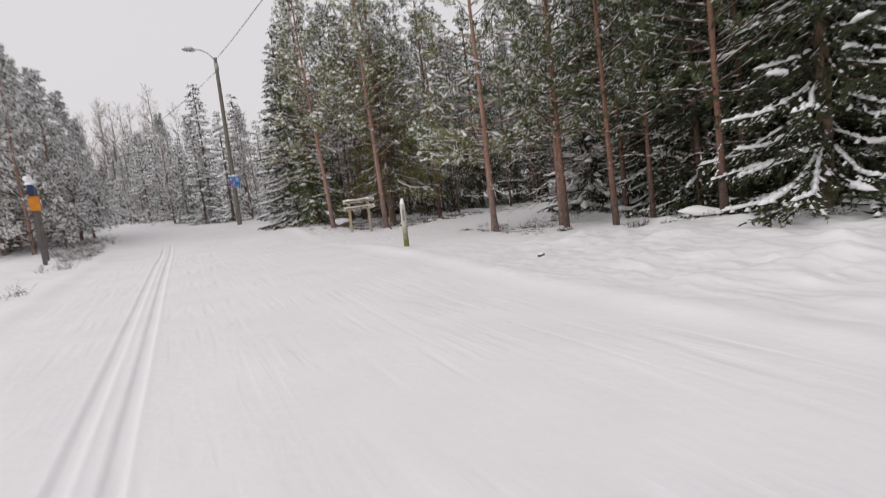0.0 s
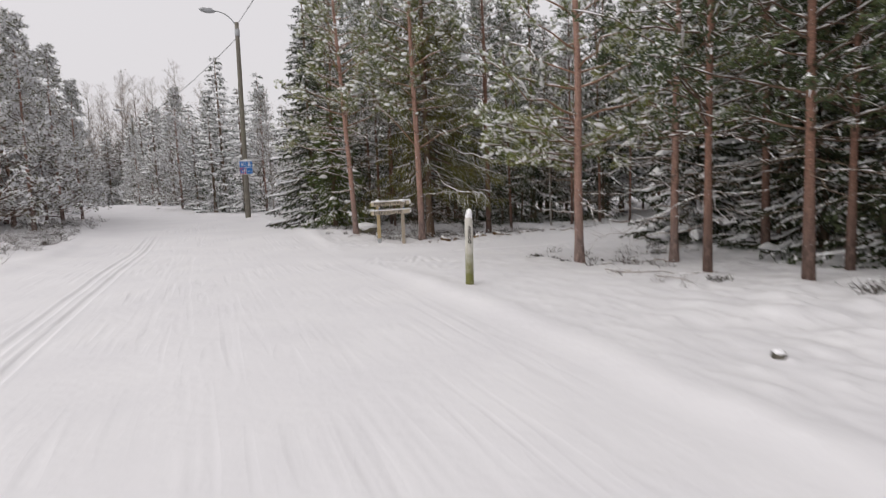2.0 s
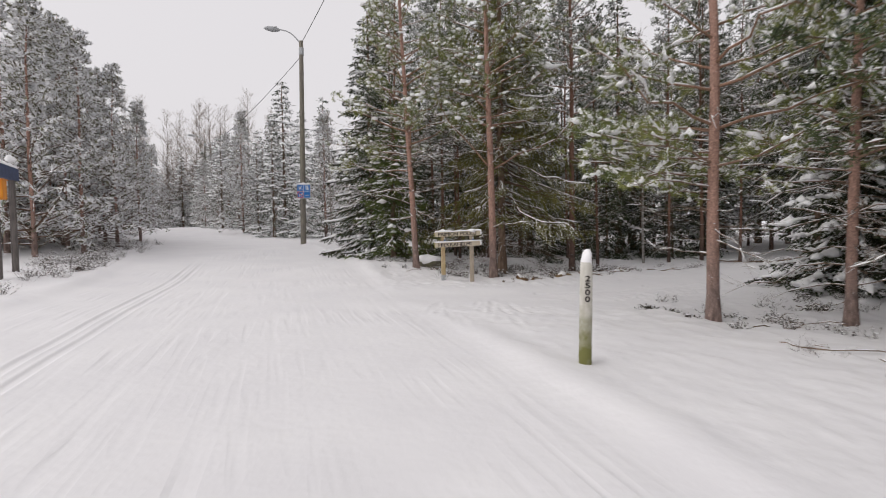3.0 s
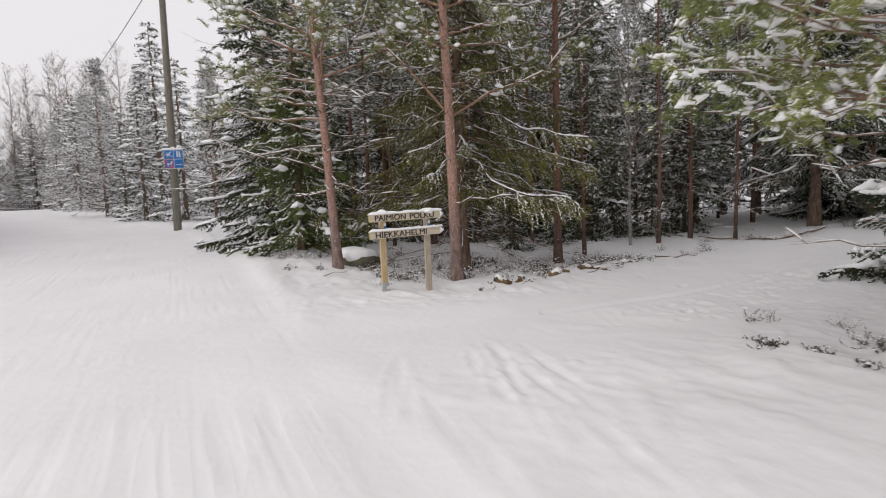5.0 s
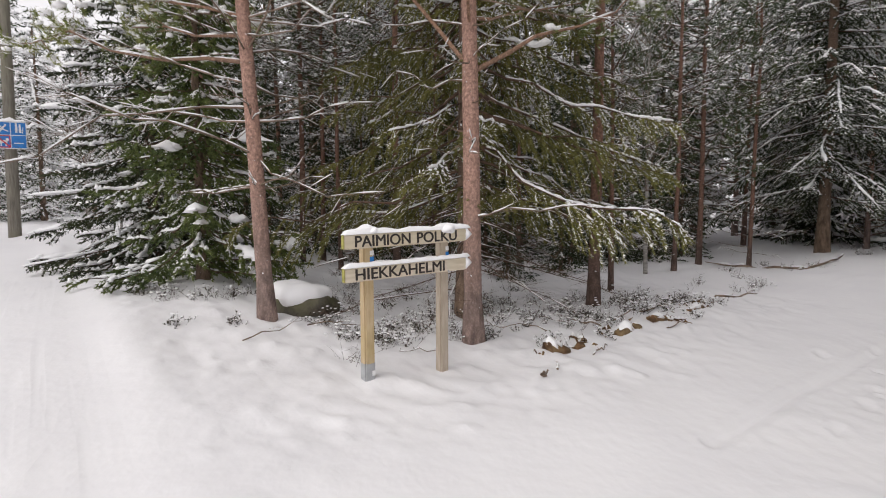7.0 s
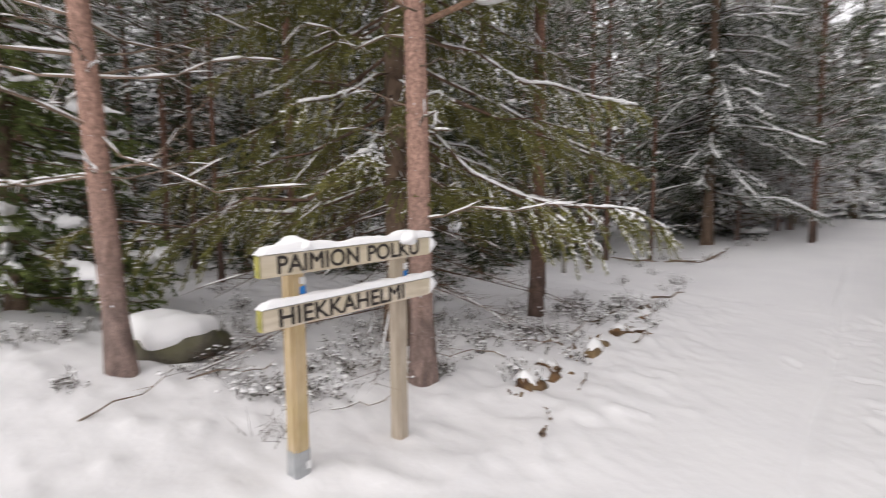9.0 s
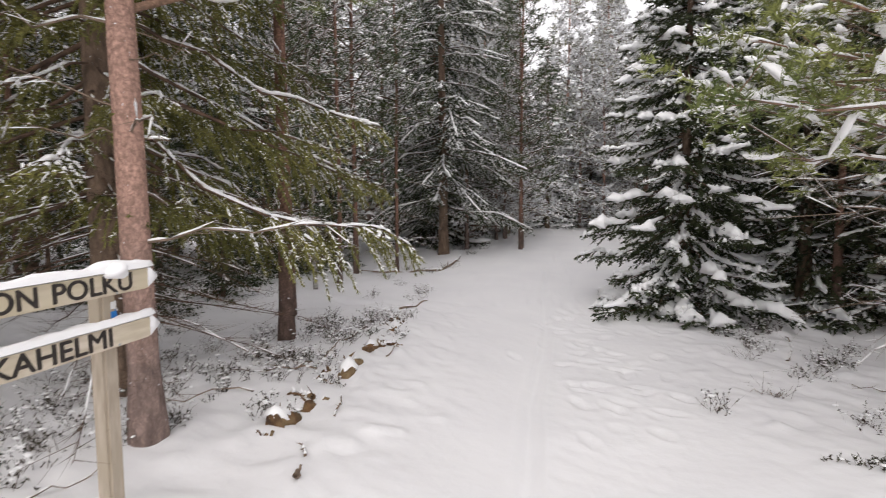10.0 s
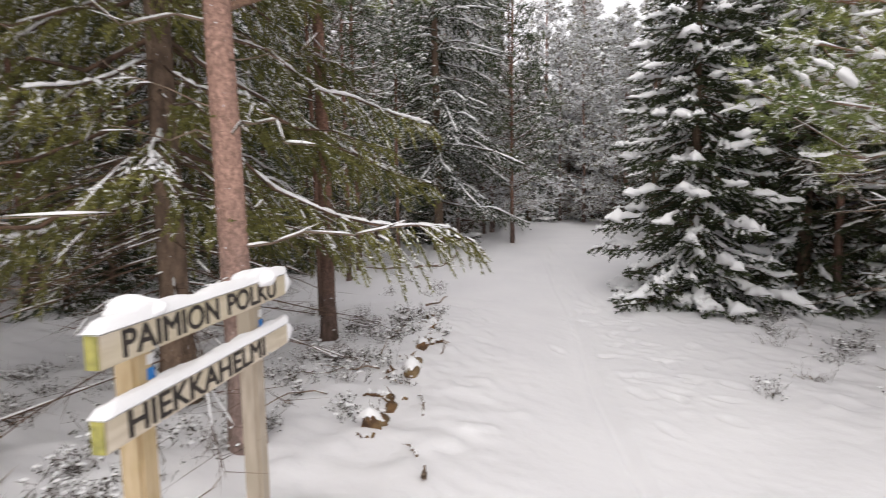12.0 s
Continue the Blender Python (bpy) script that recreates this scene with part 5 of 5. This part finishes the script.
def route_board():
    root = tagged(new("route_signboard"), "blue signboard with four white and red pictograms on a pole", "sign")
    part("plate", box((0.86, 0.03, 0.7), (0, 0, 0), 0.01), WHITE_PAINT, root, "white-rimmed metal plate")
    for x, z, m in ((-0.212, 0.165, BLUE_PAINT), (0.212, 0.165, BLUE_PAINT), (-0.212, -0.165, BLUE_PAINT), (0.212, -0.165, BLUE_PAINT)):
        part("panel", box((0.4, 0.01, 0.31), (x, -0.016, z), 0.002), m, root, "blue square panel")

    def bar(x, z, w, h, turn, m):
        part("symbol", box((w, 0.006, h), (x, -0.0245, z), 0, Matrix.Rotation(radians(turn), 4, "Y")), m, root, "white pictogram stroke" if m is WHITE_PAINT else "red pictogram stroke")

    for x, z, w, h, turn in ((-0.2, 0.14, 0.3, 0.025, 18), (-0.2, 0.19, 0.2, 0.04, -35), (-0.13, 0.25, 0.05, 0.05, 20), (-0.25, 0.12, 0.14, 0.03, -50), (-0.24, 0.2, 0.16, 0.018, 40),
                             (0.16, 0.17, 0.06, 0.2, 0), (0.26, 0.15, 0.06, 0.17, 0), (0.16, 0.285, 0.05, 0.05, 0), (0.26, 0.26, 0.045, 0.045, 0), (0.33, 0.13, 0.02, 0.16, 8),
                             (-0.2, -0.17, 0.2, 0.07, 0), (-0.27, -0.23, 0.03, 0.1, 0), (-0.14, -0.23, 0.03, 0.1, 0), (-0.1, -0.11, 0.07, 0.06, 20),
                             (0.21, -0.2, 0.26, 0.02, 0)):
        bar(x, z, w, h, turn, WHITE_PAINT)
    part("symbol", box((0.44, 0.004, 0.035), (-0.21, -0.029, -0.165), 0, Matrix.Rotation(radians(37), 4, "Y")), RED_PAINT, root, "red diagonal stroke")
    for x, z, w, h in ((-0.212, -0.02, 0.36, 0.025), (-0.212, -0.31, 0.36, 0.025), (-0.4, -0.165, 0.025, 0.3), (-0.03, -0.165, 0.025, 0.3)):
        part("symbol", box((w, 0.004, h), (x, -0.0235, z), 0), RED_PAINT, root, "red frame stroke")
    sh = snow_heap(-0.4, 0.42, -0.03, 0.03, 0.348, 0.05, 9, ((-0.02, 0.12, 0.05),), (20, 6))
    piece("snow_layer", sh, SNOW, root, "thin snow along the top edge")
    return root


board = route_board()
board.matrix_basis = Matrix.LocRotScale((-12.2, 31.76, pz + 2.62), Euler((0, 0, radians(14))), (0.76, 1, 1))


def notice_board():
    root = tagged(new("notice_board"), "two dark posts carrying a blue beam and an orange box", "notice board")
    for y in (0.0, 1.26):
        p = part("post", box((0.13, 0.13, 3.0), (0, y, 1.3), 0.015), DARK_POST, root, "dark weathered wooden post")
        sh = Shape()
        lumps(sh, np.array([[0, y, 3.02]]), 0.13, np.random.default_rng(int(y * 10) + 1), 1, 0.8)
        piece("snow_cap", sh, SNOW, p, "rounded cap of snow")
    bm = part("beam", box((0.16, 1.75, 0.32), (0.02, 0.63, 2.62), 0.012), DARK_BLUE, root, "dark blue painted beam")
    sh = snow_heap(-0.3, 1.55, -0.1, 0.12, 2.78, 0.09, 12, (), (24, 8))
    sn = piece("snow_layer", sh, SNOW, bm, "thick snow on the beam")
    sn.matrix_basis = Matrix.Rotation(radians(90), 4, "Z")
    b = part("map_box", box((0.3, 0.32, 0.46), (0.05, -0.04, 2.12), 0.012), ORANGE_PAINT, root, "orange painted box")
    part("lid", box((0.34, 0.36, 0.03), (0.05, -0.04, 2.36), 0.008), ORANGE_PAINT, b)
    return root


notice = notice_board()
notice.matrix_basis = Matrix.LocRotScale((-13.9, 17.95, stand(-13.9, 17.95, 0.0) + 0.03), Euler((0, 0, radians(34))), None)

# ---- stones, fallen wood ----


def boulder(x, y, size, seed, sink, cover, label):
    root = tagged(new("boulder"), label, "rock")
    rng = np.random.default_rng(seed)
    sh = Shape()
    lumps(sh, np.zeros((1, 3)), size, rng, 2, 0.75)
    v = sh.v[0]
    v[:, 2] = np.minimum(v[:, 2], size * 0.42)
    v *= 1 + 0.07 * (waves(v[:, 0] * 5 / size + 9, v[:, 1] * 5 / size + v[:, 2] * 4 / size, 4.0, seed))[:, None]
    piece("stone", sh, STONE, root)
    sn = Shape()
    lumps(sn, np.array([[0, 0, size * 0.5]]), size * cover, rng, 2, 0.68)
    w = sn.v[0]
    w *= 1 + 0.04 * waves(w[:, 0] * 5 / size + 3, w[:, 1] * 5 / size, 4.0, seed + 1)[:, None]
    piece("snow_cap", sn, SNOW, root, "thick rounded snow on the stone")
    root.matrix_basis = Matrix.LocRotScale((x, y, stand(x, y, 0) + size * sink), Euler((0, 0, seed)), None)
    return root


boulder(-4.33, 23.35, 0.3, 5, 0.25, 1.12, "mossy grey boulder under a rounded cap of snow")
boulder(1.8, 9.35, 0.075, 9, -0.05, 0.6, "dark stone showing through the snow of the verge")


def stick(x, y, turn, length, radius, seed, lift=0.02, mat=DEAD_TWIG, name="fallen_branch", label="thin bare fallen branch lying on the snow", bend=0.06, twigs=3, snow=0.4):
    root = tagged(new(name), label, "branch")
    rng = np.random.default_rng(seed)
    k = 8
    s = np.linspace(0, 1, k)
    px, py = x + math.cos(turn) * length * (s - 0.5), y + math.sin(turn) * length * (s - 0.5)
    px, py = px + bend * length * np.sin(s * 3.1) * math.sin(turn), py - bend * length * np.sin(s * 3.1) * math.cos(turn)
    pz = height(px, py) + lift + radius * 0.5 + 0.02 * rng.normal(size=k)
    pts = np.stack([px - x, py - y, pz], 1)
    base = stand(x, y, 0)
    pts[:, 2] -= base
    sh = Shape()
    tube(sh, pts, np.linspace(radius, radius * 0.35, k), 6)
    tw = rng.integers(2, k - 1, twigs)
    spikes(sh, pts[tw], unit(np.array([math.cos(turn), math.sin(turn), 0.1]) + rng.normal(size=(twigs, 3)) * (0.7, 0.7, 0.25)), rng.uniform(0.1, 0.35, twigs) * length, radius, rng)
    piece("stem", sh, mat, root)
    if snow:
        w = Shape()
        pick_ = rng.random(k - 1) < snow
        pads(w, pts[:-1][pick_] + (0, 0, radius * 0.8), pts[1:][pick_] + (0, 0, radius * 0.6), radius * 2.2, radius * 1.3, rng)
        if w.v:
            tagged(piece("snow", w, SNOW, root), kind="stuff")
    root.matrix_basis = Matrix.Translation((x, y, base))
    return root


def rotten_log():
    root = tagged(new("rotten_log"), "rotten brown log half buried in snow along the path", "log")
    rng = np.random.default_rng(12)
    a, b = LOG
    base = stand(*a, 0)
    toward = np.array((0.47, -0.88))
    for n, (s0, s1, r) in enumerate(((-0.015, 0.06, 0.085), (0.09, 0.13, 0.05), (0.3, 0.42, 0.07), (0.5, 0.64, 0.055), (0.78, 0.95, 0.05))):
        s = np.linspace(s0, s1, 6)
        p = a + np.outer(s, b - a) + toward * (0.0 if n == 0 else rng.uniform(0.05, 0.12))
        z = height(p[:, 0], p[:, 1]) + r * (0.0 if n == 0 else -0.35) + 0.015 * rng.normal(size=6) - base
        pts = np.column_stack([p - a, z])
        sh = Shape()
        rr = r * rng.uniform(0.8, 1.1, 6)
        tube(sh, np.vstack([pts[0], pts, pts[-1]]), np.r_[r * 0.3, rr, r * 0.5], 14, 0.2, rng)
        pc = piece("log_piece", sh, ROTTEN, root, "crumbling rotten wood")
        if n != 1:
            w = Shape()
            drape(w, pts + (0, 0, r * 0.55) - np.append(toward, 0) * r * 0.25, r * 1.15, r * 0.7, rng, 14, 0.2)
            piece("snow_cap", w, SNOW, pc, "snow lying on the log")
        # splinters
        m = 7
        sp = Shape()
        spikes(sp, pts[rng.integers(0, 6, m)] + rng.normal(size=(m, 3)) * 0.03 + (0, 0, 0.04), unit(rng.normal(size=(m, 3)) + (0, 0, 0.6)), rng.uniform(0.05, 0.16, m), 0.03, rng)
        tagged(piece("splinters", sp, ROTTEN, pc), kind="stuff")
    root.matrix_basis = Matrix.Translation((*a, base))
    return root


rotten_log()
for i, (x, y, turn, ln, r) in enumerate(((-3.0, 21.95, 0.1, 0.5, 0.006), (-1.05, 21.7, 0.75, 0.45, 0.009), (2.75, 14.25, 0.05, 1.9, 0.010), (1.9, 14.35, -0.4, 0.5, 0.008), (2.5, 13.4, -0.8, 0.6, 0.008),
                                         (0.5, 22.55, 0.6, 0.7, 0.008), (-0.9, 22.9, 2.4, 0.9, 0.01), (-0.2, 23.0, 0.4, 1.1, 0.012), (-1.7, 22.7, 2.8, 0.8, 0.008), (2.9, 24.3, 0.3, 1.2, 0.02), (6.5, 28.0, 2.3, 2.2, 0.04),
                                         (8.2, 27.6, 0.35, 2.4, 0.035), (-1.75, 21.25, 1.2, 0.16, 0.012), (-2.0, 20.95, 0.6, 0.1, 0.02), (3.3, 17.9, 1.0, 0.7, 0.008), (2.4, 18.9, 2.0, 0.3, 0.006), (-4.6, 22.3, 0.9, 0.8, 0.007),
                                         (-3.9, 22.75, 0.55, 0.8, 0.008), (2.7, 16.6, 0.5, 1.3, 0.013), (3.4, 17.0, 2.6, 0.9, 0.01), (1.0, 23.6, 0.5, 1.4, 0.014), (4.6, 18.9, 0.1, 1.2, 0.012))):
    stick(x, y, turn, ln, r, 40 + i)


bits = random.Random(31)
for i in range(10):
    s = bits.uniform(-0.1, 1.0)
    stick(-1.6 + 3.3 * s + bits.gauss(0, 0.13), 21.75 + 1.8 * s + bits.gauss(0, 0.1), bits.uniform(0, 3.1), bits.uniform(0.1, 0.34), bits.uniform(0.012, 0.032), 90 + i, -0.008, ROTTEN, "wood_fragment", "broken bit of rotten brown wood by the log", twigs=1, snow=0.5)


# ---- undergrowth ----
def scatter(n, spots, seed, keep=lambda x, y: True):
    """Places round the spots (x, y, radius, weight) that keep clear of road and path."""
    rng = np.random.default_rng(seed)
    w = np.array([q[3] for q in spots], float)
    out = []
    while len(out) < n:
        q = spots[rng.choice(len(spots), p=w / w.sum())]
        x, y = q[0] + rng.normal() * q[2] * 0.6, q[1] + rng.normal() * q[2] * 0.6
        if float(trail_off(x, y)) > 1.15 and keep(x, y):
            out.append((x, y))
    return np.array(out)


def undergrowth(name, n, spots, seed, tall, leaves, label, mat_leaf=LEAF, keep=lambda x, y: True, snow=0.4, load=1.0):
    """Dwarf shrubs and dry stalks that stick out of the snow."""
    rng = np.random.default_rng(seed)
    xy = np.repeat(scatter(-(-n // 5), spots, seed, keep), 5, 0)[:n] + rng.normal(size=(n, 2)) * 0.09
    z = height(xy[:, 0], xy[:, 1])
    stems, leaf, white = Shape(), Shape(), Shape()
    p = np.column_stack([xy, z])
    k = 5
    q = np.repeat(p, k, 0) + rng.normal(size=(n * k, 3)) * (0.03, 0.03, 0)
    q[:, 2] -= 0.02
    d = unit(rng.normal(size=(n * k, 3)) * (0.7, 0.7, 0.3) + (0, 0, 0.9))
    ln = rng.uniform(0.35, 1.0, n * k) * tall
    spikes(stems, q, d, ln, 0.0055, rng)
    # side twigs
    e2 = np.repeat(np.arange(n * k), 3)
    f2 = rng.uniform(0.3, 0.95, (len(e2), 1))
    spikes(stems, q[e2] + d[e2] * ln[e2][:, None] * f2, unit(d[e2] + rng.normal(size=(len(e2), 3)) * (0.8, 0.8, 0.4)), ln[e2] * rng.uniform(0.2, 0.5, len(e2)), 0.004, rng)
    m = leaves
    t = rng.uniform(0.35, 1.0, (n * k * m, 1))
    lp = np.repeat(q, m, 0) + np.repeat(d, m, 0) * np.repeat(ln, m)[:, None] * t
    ld = unit(rng.normal(size=lp.shape) + (0, 0, 0.2))
    spikes(leaf, lp, ld, rng.uniform(0.014, 0.036, len(lp)), 0.0135, rng)
    sel = rng.random(n * k) < snow
    e = q[sel] + d[sel] * (ln[sel] * 0.9)[:, None]
    lumps(white, e, rng.uniform(0.008, 0.028, len(e)) * load, rng, 0, 0.45)
    root = tagged(new(name), label, "undergrowth", kind="stuff")
    tagged(piece("stalks", stems, STALK, root), kind="stuff")
    tagged(piece("leaves", leaf, mat_leaf, root), kind="stuff")
    tagged(piece("snow", white, SNOW, root), kind="stuff")
    return root


NORTH = ((-2.2, 22.9, 1.1, 5), (-3.6, 22.9, 0.9, 4), (-0.6, 22.8, 0.9, 4), (0.6, 23.3, 0.9, 4), (-1.2, 23.8, 1.2, 5), (-4.2, 24.4, 1.2, 3), (1.8, 24.4, 1.2, 3), (3.8, 25.4, 1.4, 2), (-6.4, 23.6, 0.8, 1), (7.0, 27.5, 2.0, 2), (-3.0, 25.5, 1.8, 4), (10.5, 28.6, 1.5, 1))
EAST = ((3.0, 18.0, 1.5, 5), (4.6, 18.5, 1.4, 4), (2.6, 17.0, 0.9, 3), (3.4, 15.6, 1.0, 2), (5.2, 19.4, 0.9, 2), (6.5, 18.8, 1.2, 3), (4.0, 13.6, 1.0, 1), (7.0, 11.0, 1.5, 1.5), (6.5, 20.2, 0.9, 1), (6.0, 10.6, 1.0, 2), (5.0, 11.8, 0.8, 2), (7.6, 9.4, 1.0, 2))
undergrowth("snowy_brush", 200, NORTH, 61, 0.26, 1, "low twiggy brush weighed down with snow", keep=lambda x, y: y > 0.45 * x + 23.0, snow=0.6, load=1.0)
undergrowth("bilberry_undergrowth", 300, NORTH, 51, 0.25, 4, "dark twigs and leaves of low shrubs poking through snow", keep=lambda x, y: y > 0.45 * x + 22.9 - 0.5 * max(0, -x - 2.5) * 0)
undergrowth("bilberry_undergrowth", 170, EAST, 52, 0.24, 5, "scattered low shrub tips poking through the snow", keep=lambda x, y: x + 0.75 * y > 13.1)
undergrowth("dry_grass", 30, ((-3.5, 21.3, 0.5, 0.8), (-2.6, 21.3, 0.3, 1), (2.2, 13.6, 1.2, 2), (3.0, 18.6, 0.8, 1)), 53, 0.28, 0, "thin dry grass stalks standing in the snow", snow=0.0)
undergrowth("dry_twigs", 60, tuple((-1.5 + 3.2 * q, 21.95 + 1.75 * q, 0.3, 1) for q in (0.05, 0.2, 0.35, 0.5, 0.65, 0.8, 1.0)), 56, 0.2, 3, "dry brown twigs and leaves along the buried log", snow=0.35)
undergrowth("dry_twigs", 40, ((-2.6, 22.1, 0.5, 1), (-3.3, 22.3, 0.5, 1), (-1.7, 22.3, 0.4, 1), (-5.2, 22.9, 0.5, 1)), 57, 0.16, 4, "small dark twig tips between lumps of snow", snow=0.4)
undergrowth("bilberry_undergrowth", 34, tuple((x, y, 0.14, 1) for x, y in ((1.98, 18.42), (2.94, 17.85), (1.41, 17.81), (0.93, 18.14), (2.3, 17.4), (3.4, 18.2), (1.6, 17.2), (2.4, 13.7), (2.9, 14.6), (1.9, 14.9), (3.3, 13.4))), 58, 0.13, 9, "small dark leafy shrub tips standing out of the snow", snow=0.15)
LEFT = ((-18.5, 26.5, 1.6, 4), (-16.5, 23.0, 1.2, 2), (-15.2, 20.6, 0.8, 1), (-20.5, 29.0, 1.5, 3), (-8.9, 12.0, 0.5, 0.7), (-9.0, 10.6, 0.4, 0.7), (-12.0, 16.3, 0.5, 0.6), (-14.2, 20.4, 0.7, 3), (-13.4, 18.9, 0.5, 1), (-15.6, 22.2, 0.8, 2))
undergrowth("roadside_brush", 420, LEFT, 54, 0.42, 5, "snow-dusted dry brush beside the road", keep=lambda x, y: road_uv(x, y)[0] < -3.2, snow=0.95)
undergrowth("roadside_brush", 90, ((-8.0, 27.0, 1.5, 1), (-10.5, 31.0, 1.5, 1), (-12.5, 34.5, 1.5, 1)), 55, 0.35, 3, "low dry brush under the trees by the road", keep=lambda x, y: road_uv(x, y)[0] > 4.8, snow=0.6)
